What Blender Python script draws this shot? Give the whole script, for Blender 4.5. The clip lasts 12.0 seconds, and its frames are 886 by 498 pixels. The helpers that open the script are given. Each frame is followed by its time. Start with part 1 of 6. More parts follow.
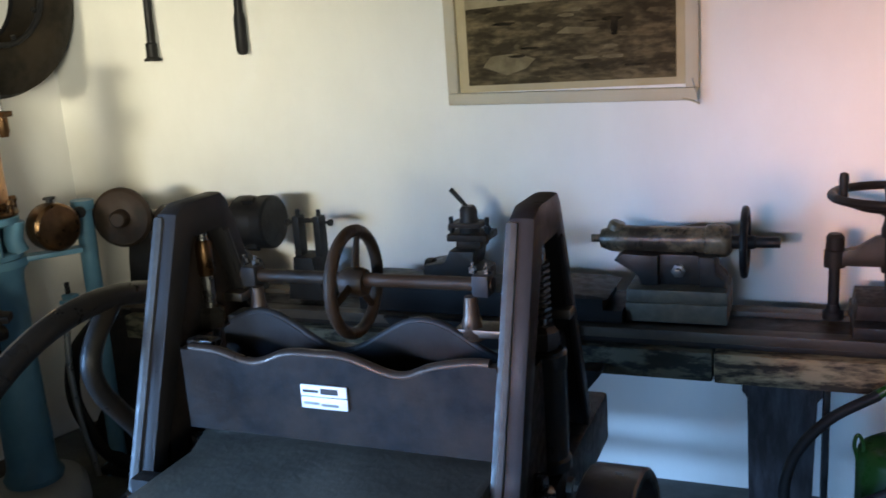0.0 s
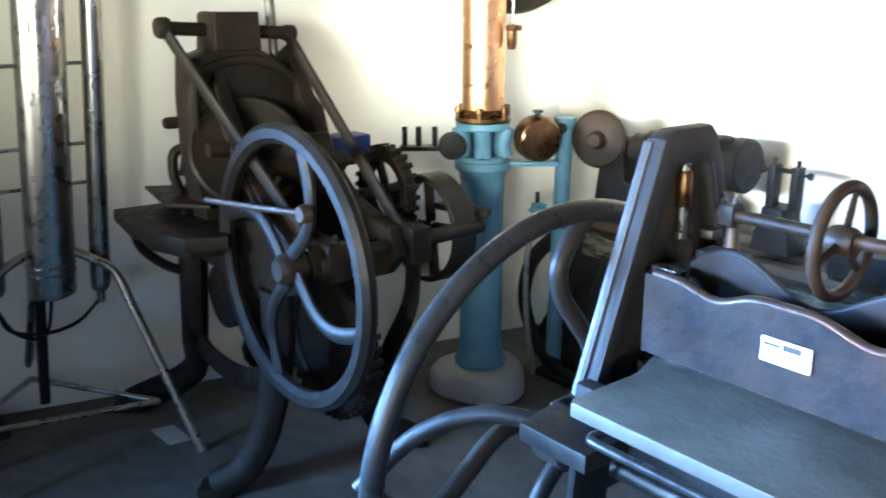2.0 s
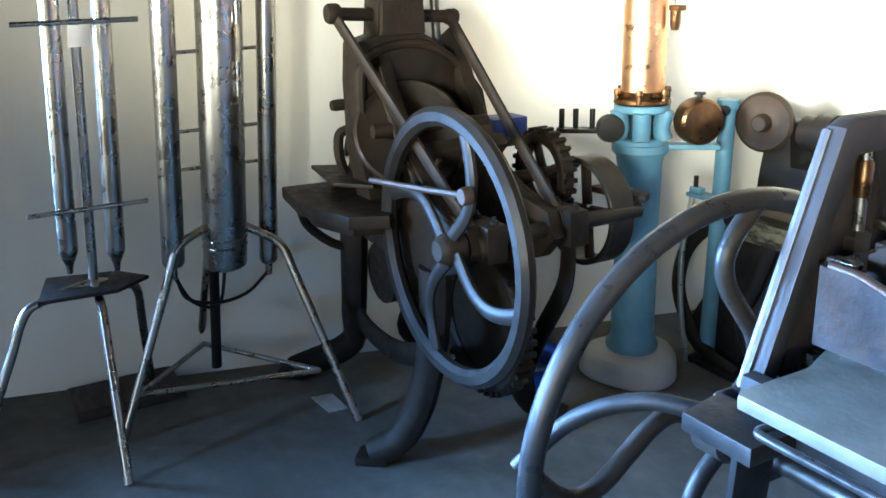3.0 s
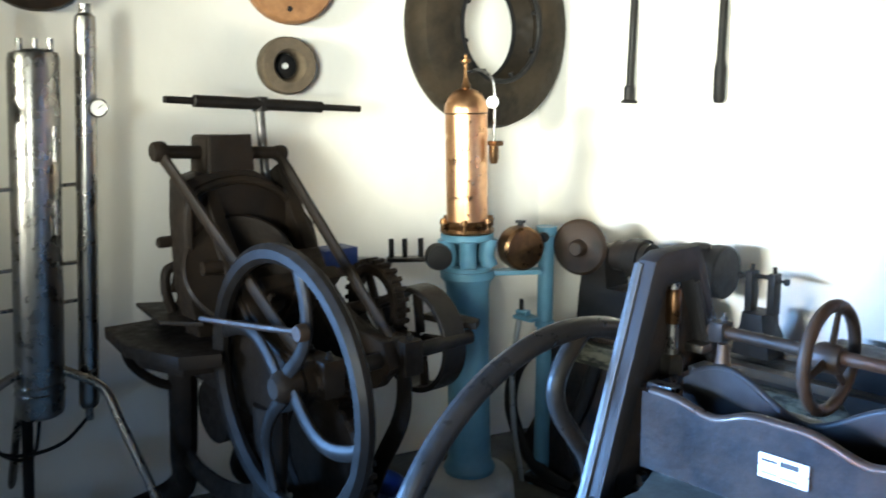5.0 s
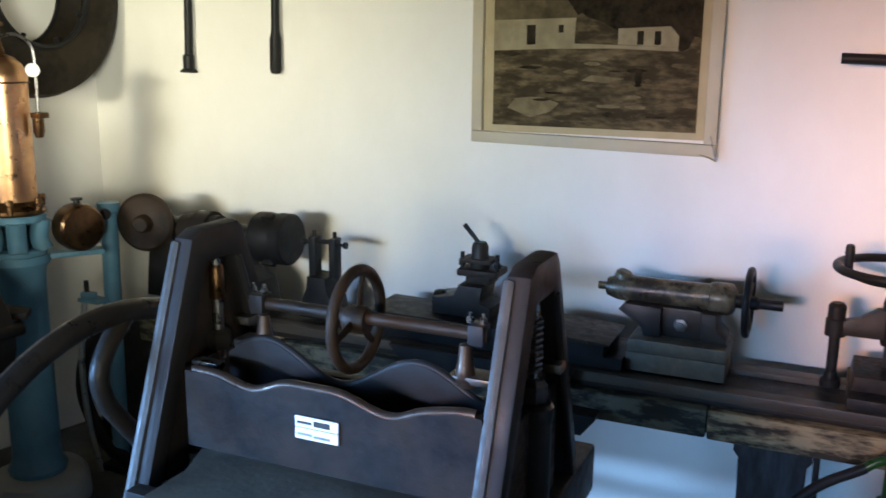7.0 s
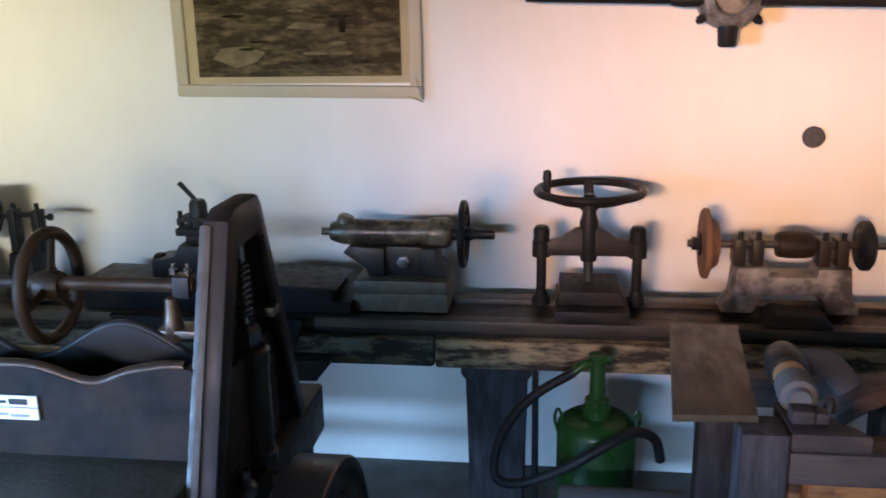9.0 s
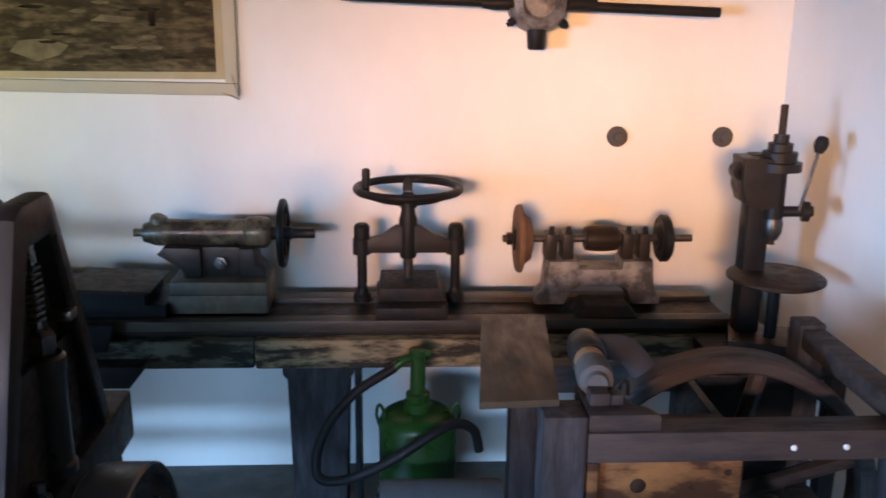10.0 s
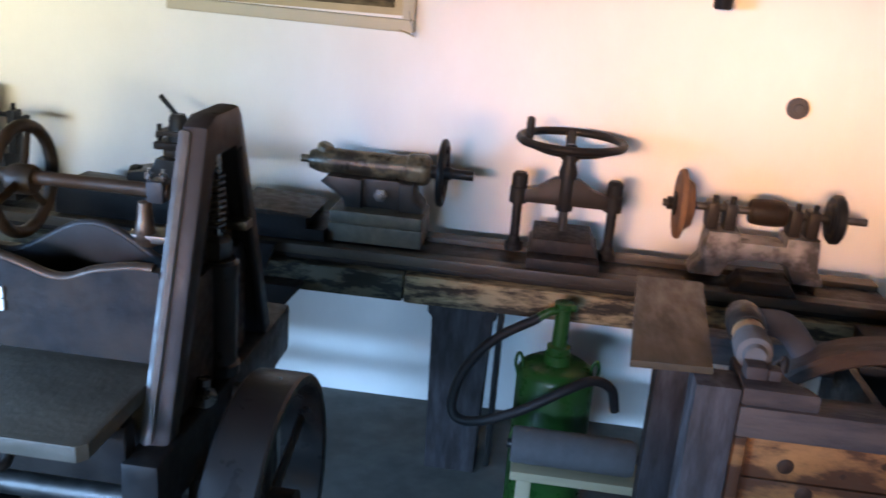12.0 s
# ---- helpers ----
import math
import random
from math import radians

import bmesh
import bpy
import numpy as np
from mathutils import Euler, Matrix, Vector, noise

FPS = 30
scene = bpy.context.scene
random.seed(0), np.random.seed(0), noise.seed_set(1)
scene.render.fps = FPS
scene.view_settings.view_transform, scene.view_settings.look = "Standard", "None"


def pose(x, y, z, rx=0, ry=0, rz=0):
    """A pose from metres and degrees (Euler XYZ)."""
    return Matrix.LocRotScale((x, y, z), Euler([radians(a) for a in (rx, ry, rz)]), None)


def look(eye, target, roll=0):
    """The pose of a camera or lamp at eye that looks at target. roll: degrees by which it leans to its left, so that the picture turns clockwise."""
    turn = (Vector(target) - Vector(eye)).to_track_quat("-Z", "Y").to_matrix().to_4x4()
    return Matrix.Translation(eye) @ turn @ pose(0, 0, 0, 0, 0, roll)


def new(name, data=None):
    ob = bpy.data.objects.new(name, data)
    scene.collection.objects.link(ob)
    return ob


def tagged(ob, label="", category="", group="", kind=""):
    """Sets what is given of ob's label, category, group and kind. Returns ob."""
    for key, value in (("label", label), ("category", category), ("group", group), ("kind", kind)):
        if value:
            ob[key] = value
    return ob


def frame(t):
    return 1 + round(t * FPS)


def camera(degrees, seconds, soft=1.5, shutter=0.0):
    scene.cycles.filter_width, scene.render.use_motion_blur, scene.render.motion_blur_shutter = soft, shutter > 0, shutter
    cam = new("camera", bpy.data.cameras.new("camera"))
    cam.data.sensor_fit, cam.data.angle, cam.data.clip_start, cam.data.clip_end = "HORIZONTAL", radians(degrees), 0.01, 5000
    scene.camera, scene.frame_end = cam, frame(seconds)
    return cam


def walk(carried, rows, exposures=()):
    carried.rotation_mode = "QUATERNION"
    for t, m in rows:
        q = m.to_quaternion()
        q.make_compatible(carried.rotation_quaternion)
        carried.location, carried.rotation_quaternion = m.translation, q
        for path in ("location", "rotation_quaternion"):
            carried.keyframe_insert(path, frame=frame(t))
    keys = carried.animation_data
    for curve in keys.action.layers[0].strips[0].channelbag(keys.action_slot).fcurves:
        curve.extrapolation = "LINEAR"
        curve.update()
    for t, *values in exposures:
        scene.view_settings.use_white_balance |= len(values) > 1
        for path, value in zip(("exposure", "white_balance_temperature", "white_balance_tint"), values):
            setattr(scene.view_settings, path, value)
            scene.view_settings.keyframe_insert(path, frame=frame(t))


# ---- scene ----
cam = camera(52.3, 12.0, soft=1.6, shutter=0.3)
PATH = [
    (0, (0.727, 0.781, 1.67), (-0.019, 2.578, 1.206), -4.0),
    (0.5, (0.715, 0.777, 1.663), (-0.175, 2.493, 1.151), -3.9),
    (1, (0.695, 0.779, 1.656), (-0.402, 2.359, 1.109), -3.9),
    (1.5, (0.681, 0.76, 1.652), (-0.65, 2.161, 1.137), -1.0),
    (2, (0.669, 0.749, 1.651), (-0.824, 1.956, 1.092), -0.1),
    (2.5, (0.659, 0.729, 1.65), (-0.97, 1.724, 1.052), -1.1),
    (2.7, (0.661, 0.714, 1.659), (-0.998, 1.648, 1.048), -1.4),
    (4.3, (0.688, 0.66, 1.694), (-0.918, 1.762, 1.243), -2.4),
    (4.5, (0.689, 0.661, 1.699), (-0.894, 1.808, 1.276), -2.6),
    (5, (0.669, 0.67, 1.725), (-0.82, 1.958, 1.369), -0.8),
    (5.5, (0.682, 0.7, 1.733), (-0.601, 2.198, 1.4), -0.9),
    (6, (0.71, 0.709, 1.723), (-0.367, 2.359, 1.379), -0.4),
    (6.5, (0.731, 0.724, 1.728), (-0.191, 2.456, 1.34), -1.4),
    (6.7, (0.755, 0.753, 1.752), (-0.115, 2.507, 1.343), -0.7),
    (8.3, (0.818, 0.75, 1.717), (0.351, 2.634, 1.234), 0.9),
    (8.5, (0.829, 0.753, 1.716), (0.411, 2.645, 1.222), -0.1),
    (9, (0.871, 0.765, 1.708), (0.612, 2.679, 1.188), -1.1),
    (9.5, (0.898, 0.766, 1.701), (0.777, 2.692, 1.174), -1.4),
    (10, (0.926, 0.756, 1.7), (1.026, 2.685, 1.181), 0.6),
    (10.5, (0.957, 0.753, 1.68), (1.147, 2.669, 1.137), 0.5),
    (11, (0.95, 0.753, 1.675), (1.119, 2.658, 1.09), 1.2),
    (11.5, (0.925, 0.753, 1.666), (0.952, 2.656, 1.051), 2.7),
    (12, (0.877, 0.747, 1.674), (0.678, 2.636, 1.049), 4.5),
]
walk(cam, [(t, look(eye, target, roll)) for t, eye, target, roll in PATH],
     exposures=[(0, -0.35, 7200, 9), (0.8, 0.38, 6800, 9), (1.5, 0.95, 6400, 8), (2.5, 2.02, 6600, 7), (4.5, 1.6, 6350, 7), (5.5, 0.45, 6450, 7), (6.5, -0.05, 6900, 8), (8.5, -0.2, 7600, 8), (10.5, -0.1, 8250, 9), (12, 0.15, 7950, 9)])

# ---- light ----
world = bpy.data.worlds.new("sky")
scene.world = world
world.use_nodes = True
wn = world.node_tree.nodes
sky = wn.new("ShaderNodeTexSky")
sky.sky_type = "NISHITA"
sky.sun_disc = False
sky.sun_elevation = radians(38)
sky.sun_rotation = radians(200)
wn["Background"].inputs["Strength"].default_value = 0.1
world.node_tree.links.new(sky.outputs[0], wn["Background"].inputs[0])


def area_lamp(name, eye, target, w, h, power, colour, spread=180):
    d = bpy.data.lights.new(name, "AREA")
    d.shape, d.size, d.size_y, d.energy, d.color = "RECTANGLE", w, h, power, colour
    d.spread = radians(spread)
    ob = new(name, d)
    ob.matrix_world = look(eye, target)
    return ob


# daylight: an open doorway out of view with bright sky, plus three added fill lamps
area_lamp("daylight_door", (-0.8, -3.62, 2.2), (-1.6, 3.9, 1.55), 2.7, 0.35, 12, (1.0, 0.97, 0.76), 22)
area_lamp("daylight_sky", (-0.8, -3.60, 2.25), (0.2, 3.9, -0.2), 2.7, 0.25, 34, (0.22, 0.48, 1.0), 37)
# added warm lamp at the door head, turns the back wall orange
area_lamp("daylight_yard", (-0.45, -3.60, 2.2), (1.55, 3.9, 1.35), 1.8, 0.35, 10.8, (1.0, 0.46, 0.12), 17.5)
# added blue lamp in a made-up west opening, tints the lower wall and edges
area_lamp("daylight_window", (-3.42, -0.6, 1.25), (1.9, 3.6, 0.25), 1.5, 1.1, 52, (0.21, 0.47, 1.0), 38)
# added lamp in a made-up east opening, brightens the upper left wall
area_lamp("daylight_east", (2.27, -1.8, 1.85), (-2.3, 3.7, 2.1), 1.3, 0.9, 13, (0.96, 1.0, 0.9), 31)

# ---- materials ----


def mat(name, base, rough=0.6, metal=0.0, var=0.25, scale=6.0, tint=None, tint_amt=0.5, tint_scale=2.5, bump=0.15, bump_scale=60.0,
        rough_var=0.15, stretch=(1, 1, 1), coat=0.0, each=0.0, sharp=0.12, spec=0.3):
    """A surface with two scales of variation: fine grain and broad stains of a second colour."""
    m = bpy.data.materials.new(name)
    m.use_nodes = True
    n, l = m.node_tree.nodes, m.node_tree.links
    p = n["Principled BSDF"]
    tc = n.new("ShaderNodeTexCoord")
    mp = n.new("ShaderNodeMapping")
    mp.inputs["Scale"].default_value = stretch
    l.new(tc.outputs["Object"], mp.inputs["Vector"])

    def noise_tex(sc, detail=6.0, r=0.6):
        t = n.new("ShaderNodeTexNoise")
        t.inputs["Scale"].default_value, t.inputs["Detail"].default_value, t.inputs["Roughness"].default_value = sc, detail, r
        l.new(mp.outputs[0], t.inputs["Vector"])
        return t

    fine = noise_tex(scale)
    ramp = n.new("ShaderNodeMapRange")
    ramp.inputs["From Min"].default_value, ramp.inputs["From Max"].default_value = 0.25, 0.75
    ramp.inputs["To Min"].default_value, ramp.inputs["To Max"].default_value = 1.0 - var, 1.0 + var
    l.new(fine.outputs["Fac"], ramp.inputs["Value"])
    mul = n.new("ShaderNodeMix")
    mul.data_type, mul.blend_type = "RGBA", "MULTIPLY"
    mul.inputs[0].default_value = 1.0
    mul.inputs[6].default_value = (*base, 1)
    l.new(ramp.outputs[0], mul.inputs[7])
    out = mul.outputs[2]
    if tint is not None:
        broad = noise_tex(tint_scale, 8.0, 0.65)
        mask = n.new("ShaderNodeMapRange")
        mask.inputs["From Min"].default_value, mask.inputs["From Max"].default_value = 0.5 - sharp, 0.5 + sharp
        mask.inputs["To Max"].default_value = tint_amt
        l.new(broad.outputs["Fac"], mask.inputs["Value"])
        mix = n.new("ShaderNodeMix")
        mix.data_type = "RGBA"
        l.new(mask.outputs[0], mix.inputs[0])
        l.new(out, mix.inputs[6])
        mix.inputs[7].default_value = (*tint, 1)
        out = mix.outputs[2]
    if each:
        info = n.new("ShaderNodeObjectInfo")
        er = n.new("ShaderNodeMapRange")
        er.inputs["To Min"].default_value, er.inputs["To Max"].default_value = 1 - each, 1 + each
        l.new(info.outputs["Random"], er.inputs["Value"])
        em = n.new("ShaderNodeMix")
        em.data_type, em.blend_type = "RGBA", "MULTIPLY"
        em.inputs[0].default_value = 1.0
        l.new(out, em.inputs[6])
        l.new(er.outputs[0], em.inputs[7])
        out = em.outputs[2]
    l.new(out, p.inputs["Base Color"])
    rr = n.new("ShaderNodeMapRange")
    rr.inputs["From Min"].default_value, rr.inputs["From Max"].default_value = 0.3, 0.7
    rr.inputs["To Min"].default_value, rr.inputs["To Max"].default_value = max(0.03, rough - rough_var), min(1.0, rough + rough_var)
    l.new(noise_tex(scale * 1.7).outputs["Fac"], rr.inputs["Value"])
    l.new(rr.outputs[0], p.inputs["Roughness"])
    p.inputs["Metallic"].default_value = metal
    p.inputs["Specular IOR Level"].default_value = spec
    p.inputs["Coat Weight"].default_value = coat
    if bump:
        b = n.new("ShaderNodeBump")
        b.inputs["Strength"].default_value, b.inputs["Distance"].default_value = bump, 0.004
        l.new(noise_tex(bump_scale, 4.0).outputs["Fac"], b.inputs["Height"])
        l.new(b.outputs[0], p.inputs["Normal"])
    return m


PLASTER = mat("plaster", (0.78, 0.76, 0.71), 0.92, 0, 0.05, 3.0, (0.68, 0.65, 0.58), 0.4, 1.3, 0.45, 16.0, stretch=(1, 1, 0.6), spec=0.1)
FLOOR = mat("floor_concrete", (0.1, 0.098, 0.088), 0.6, 0, 0.25, 9.0, (0.055, 0.053, 0.048), 0.7, 2.2, 0.25, 45.0, sharp=0.1, spec=0.2)
PATCH = mat("floor_patch", (0.3, 0.3, 0.29), 0.8, 0, 0.2, 20.0)
# south wall and ceiling are out of view, made dark to cut bounced light
LOWBOUNCE = mat("low_bounce_wall", (0.3, 0.29, 0.27), 0.9, 0, 0.15, 3.0)
CEIL = mat("low_bounce_ceiling", (0.16, 0.13, 0.1), 0.9, 0, 0.06, 3.0)
IRON = mat("cast_iron", (0.017, 0.0155, 0.0145), 0.42, 0.05, 0.4, 14.0, (0.03, 0.02, 0.014), 0.6, 5.0, 0.3, 70.0, sharp=0.09, spec=0.2)
IRON_B = mat("black_iron", (0.009, 0.0095, 0.0105), 0.48, 0.05, 0.4, 14.0, (0.02, 0.0155, 0.012), 0.5, 6.0, 0.3, 70.0, sharp=0.09, spec=0.2)
RUST = mat("rusty_iron", (0.018, 0.0128, 0.009), 0.5, 0.05, 0.5, 18.0, (0.0413, 0.0225, 0.0128), 0.6, 7.0, 0.4, 80.0, sharp=0.08, spec=0.2)
GREYIRON = mat("grey_painted_iron", (0.0115, 0.0118, 0.0135), 0.48, 0.05, 0.5, 30.0, (0.034, 0.024, 0.019), 0.75, 7.0, 0.4, 50.0, sharp=0.11, spec=0.15)
STEEL = mat("worn_steel", (0.121, 0.1183, 0.1155), 0.45, 0.95, 0.35, 20.0, (0.055, 0.044, 0.033), 0.6, 6.0, 0.15, 80.0)
FRAME = mat("blued_casting", (0.0168, 0.0168, 0.0186), 0.4, 0.05, 0.25, 9.0, (0.03, 0.0258, 0.024), 0.5, 3.0, 0.15, 60.0, spec=0.08)
LIP = mat("brown_worn_iron", (0.07, 0.048, 0.036), 0.38, 0.5, 0.35, 20.0, (0.025, 0.018, 0.015), 0.6, 12.0, 0.1, 60.0)
BACKPLATE = mat("blue_grey_casting", (0.025, 0.026, 0.029), 0.5, 0.1, 0.35, 12.0, (0.014, 0.014, 0.015), 0.6, 8.0, 0.2, 60.0, spec=0.2)
RIM = mat("smooth_rim_iron", (0.0165, 0.016, 0.0165), 0.36, 0.25, 0.3, 12.0, (0.028, 0.0225, 0.019), 0.6, 6.0, 0.12, 60.0, spec=0.32)
PRESS = mat("brown_black_press_iron", (0.0105, 0.0082, 0.0064), 0.52, 0.05, 0.5, 15.0, (0.022, 0.0145, 0.0095), 0.6, 6.0, 0.35, 70.0, sharp=0.09, spec=0.1)
PRESS_RIM = mat("dull_brown_rim", (0.0125, 0.0106, 0.0092), 0.44, 0.1, 0.35, 14.0, (0.0075, 0.006, 0.005), 0.7, 8.0, 0.2, 60.0, spec=0.16)
EDGE = mat("worn_edge_painted_highlight", (0.05, 0.048, 0.046), 0.42, 0.05, 0.35, 30.0, (0.022, 0.021, 0.02), 0.6, 14.0, 0.2, 60.0, spec=0.2)
NICKEL = mat("nickel", (0.26, 0.26, 0.26), 0.28, 1.0, 0.2, 20.0, (0.195, 0.1755, 0.143), 0.4, 9.0, 0.05, 80.0)
STAINLESS = mat("stainless_tube", (0.36, 0.35, 0.33), 0.29, 1.0, 0.1, 9.0, (0.25, 0.24, 0.225), 0.5, 5.0, 0.22, 13.0, rough_var=0.08)
BRASS = mat("old_brass", (0.18, 0.096, 0.042), 0.35, 0.95, 0.3, 15.0, (0.054, 0.03, 0.018), 0.7, 7.0, 0.1, 80.0)
COPPER = mat("copper", (0.66, 0.39, 0.21), 0.34, 1.0, 0.18, 12.0, (0.4, 0.19, 0.09), 0.6, 7.0, 0.14, 16.0, rough_var=0.12)
BLUE = mat("light_blue_paint", (0.098, 0.232, 0.325), 0.45, 0, 0.12, 12.0, (0.0738, 0.164, 0.2296), 0.6, 5.0, 0.15, 50.0)
NAVY = mat("blue_plastic", (0.02, 0.05, 0.2), 0.45, 0, 0.2, 10.0)
GREEN = mat("green_paint", (0.01, 0.06, 0.01), 0.35, 0, 0.25, 14.0, (0.015, 0.025, 0.0075), 0.5, 8.0, 0.15, 60.0)
RUBBER = mat("black_rubber", (0.01, 0.01, 0.011), 0.5, 0, 0.3, 20.0, (0.02, 0.019, 0.018), 0.4, 5.0, 0.2, 60.0, spec=0.2)
TYRE = mat("old_tyre_rubber", (0.018, 0.014, 0.01), 0.6, 0, 0.4, 16.0, (0.04, 0.029, 0.018), 0.6, 5.0, 0.4, 60.0, sharp=0.08, spec=0.12)
BEAM = mat("flaking_beam", (0.04, 0.03, 0.021), 0.75, 0, 0.6, 12.0, (0.32, 0.235, 0.13), 0.85, 20.0, 0.6, 40.0, stretch=(0.35, 1.3, 1.3), sharp=0.075, spec=0.15)
BEAM_G = mat("green_flaking_beam", (0.028, 0.029, 0.024), 0.75, 0, 0.5, 10.0, (0.13, 0.125, 0.09), 0.8, 20.0, 0.6, 40.0, stretch=(0.4, 1.2, 1.2), sharp=0.05, spec=0.15)
DARKWOOD = mat("dark_timber", (0.029, 0.0235, 0.0235), 0.6, 0, 0.6, 11.0, (0.066, 0.046, 0.038), 0.7, 7.0, 0.6, 50.0, stretch=(0.5, 2.5, 2.5), sharp=0.07, spec=0.2)
POSTWOOD = mat("dark_timber_post", (0.042, 0.039, 0.042), 0.6, 0, 0.6, 11.0, (0.017, 0.013, 0.012), 0.8, 8.0, 0.6, 50.0, stretch=(2.5, 2.5, 0.5), sharp=0.08, spec=0.2)
PINE = mat("pine_board", (0.23, 0.098, 0.035), 0.5, 0, 0.45, 14.0, (0.03, 0.012, 0.007), 0.95, 7.0, 0.3, 50.0, stretch=(0.6, 2.0, 1.6), each=0.25, sharp=0.07, spec=0.2)
KNOT = mat("dark_resin_knot", (0.02, 0.01, 0.007), 0.5, 0, 0.4, 40.0, (0.04, 0.017, 0.008), 0.7, 60.0, 0.3, 70.0, spec=0.2)
PLANK = mat("oiled_plank", (0.038, 0.0295, 0.0185), 0.5, 0, 0.3, 10.0, (0.052, 0.036, 0.021), 0.6, 4.0, 0.2, 60.0, stretch=(2.0, 0.5, 2.0))
PALEWOOD = mat("pale_plank", (0.3, 0.24, 0.15), 0.7, 0, 0.3, 12.0, (0.16, 0.12, 0.07), 0.6, 6.0, 0.3, 50.0, stretch=(0.5, 2.5, 2.5))
TURNED = mat("turned_wood", (0.34, 0.17, 0.075), 0.5, 0, 0.3, 20.0, (0.16, 0.07, 0.03), 0.6, 9.0, 0.2, 60.0)
STONE = mat("grey_stone", (0.0663, 0.0644, 0.0663), 0.8, 0, 0.25, 18.0, (0.0715, 0.0683, 0.065), 0.5, 6.0, 0.4, 70.0)
BUSH = mat("tan_brown_bush", (0.12, 0.09, 0.06), 0.7, 0, 0.35, 16.0, (0.05, 0.038, 0.028), 0.6, 7.0, 0.4, 60.0)
PLINTH = mat("pale_concrete", (0.42, 0.43, 0.43), 0.85, 0, 0.25, 14.0, (0.24, 0.25, 0.25), 0.6, 7.0, 0.5, 50.0)
GRIND = mat("grinding_stone", (0.2, 0.1, 0.055), 0.8, 0, 0.3, 25.0, (0.12, 0.06, 0.035), 0.5, 8.0, 0.4, 90.0)
GREASED = mat("greasy_grey_casting", (0.12, 0.098, 0.068), 0.5, 0.1, 0.4, 14.0, (0.05, 0.04, 0.03), 0.7, 9.0, 0.3, 60.0)
GREYCAST = mat("bare_grey_casting", (0.23, 0.215, 0.2), 0.5, 0.3, 0.4, 16.0, (0.045, 0.038, 0.032), 0.85, 11.0, 0.3, 60.0, sharp=0.07)
# oily brown iron; the barrel's gold glints are painted as pale mottling
OILYCAST = mat("oily_brown_painted_glints", (0.15, 0.115, 0.07), 0.34, 0.3, 0.5, 22.0, (0.025, 0.02, 0.015), 0.9, 14.0, 0.3, 60.0, sharp=0.06, spec=0.5)
CREAM = mat("cream_frame_paint", (0.5, 0.45, 0.34), 0.55, 0, 0.15, 10.0, (0.4, 0.32, 0.19), 0.5, 5.0, 0.2, 40.0)
CARD = mat("yellowed_mount", (0.46, 0.38, 0.23), 0.8, 0, 0.1, 8.0, (0.38, 0.28, 0.13), 0.5, 3.0, 0.05)
SEPIA = mat("sepia_ground", (0.13, 0.098, 0.052), 0.85, 0, 0.8, 24.0, (0.035, 0.026, 0.015), 0.85, 13.0, 0.0, stretch=(0.5, 1, 1.6), sharp=0.07, spec=0.05)
SEPIA_D = mat("sepia_dark", (0.018, 0.014, 0.009), 0.85, 0, 0.7, 30.0, (0.06, 0.045, 0.025), 0.6, 20.0, 0.0, spec=0.05)
SEPIA_L = mat("sepia_light", (0.34, 0.28, 0.17), 0.85, 0, 0.3, 14.0, (0.22, 0.18, 0.1), 0.6, 9.0, 0.0, spec=0.05)
SEPIA_R = mat("sepia_stone", (0.2, 0.16, 0.09), 0.85, 0, 0.4, 20.0, (0.12, 0.09, 0.05), 0.6, 12.0, 0.0, spec=0.05)
SEPIA_M = mat("sepia_mid", (0.13, 0.1, 0.055), 0.85, 0, 0.5, 20.0, (0.055, 0.042, 0.023), 0.6, 9.0, 0.0, spec=0.05)
WHITE = mat("white_enamel", (0.8, 0.8, 0.78), 0.35, 0, 0.06, 12.0)
INK = mat("black_print", (0.03, 0.03, 0.03), 0.6, 0, 0.2, 12.0)
GALV = mat("galvanised", (0.4, 0.41, 0.4), 0.35, 0.8, 0.2, 14.0, (0.25, 0.25, 0.24), 0.5, 7.0, 0.1)

# ---- mesh helpers ----


def B():
    return bmesh.new()


def axes_of(axis):
    a = Vector(axis).normalized()
    u = a.cross(Vector((0, 0, 1)))
    if u.length < 1e-4:
        u = Vector((1, 0, 0))
    u.normalize()
    return a, u, a.cross(u).normalized()


def box(bm, lo, hi, bevel=0.004, m=None):
    c = [(a + b) / 2 for a, b in zip(lo, hi)]
    d = [abs(b - a) for a, b in zip(lo, hi)]
    t = Matrix.Translation(c) @ Matrix.Diagonal((*d, 1))
    vs = bmesh.ops.create_cube(bm, size=1.0, matrix=(m @ t) if m is not None else t)["verts"]
    if bevel > 0:
        es = list({e for v in vs for e in v.link_edges})
        bmesh.ops.bevel(bm, geom=es, offset=min(bevel, min(d) * 0.45), segments=2, profile=0.6, affect="EDGES", clamp_overlap=True)


def rod(bm, p0, p1, r0, r1=None, n=20):
    p0, p1 = Vector(p0), Vector(p1)
    r1 = r0 if r1 is None else r1
    lathe(bm, p0, p1 - p0, [(0, 0), (r0, 0), (r1, (p1 - p0).length), (0, (p1 - p0).length)], n)


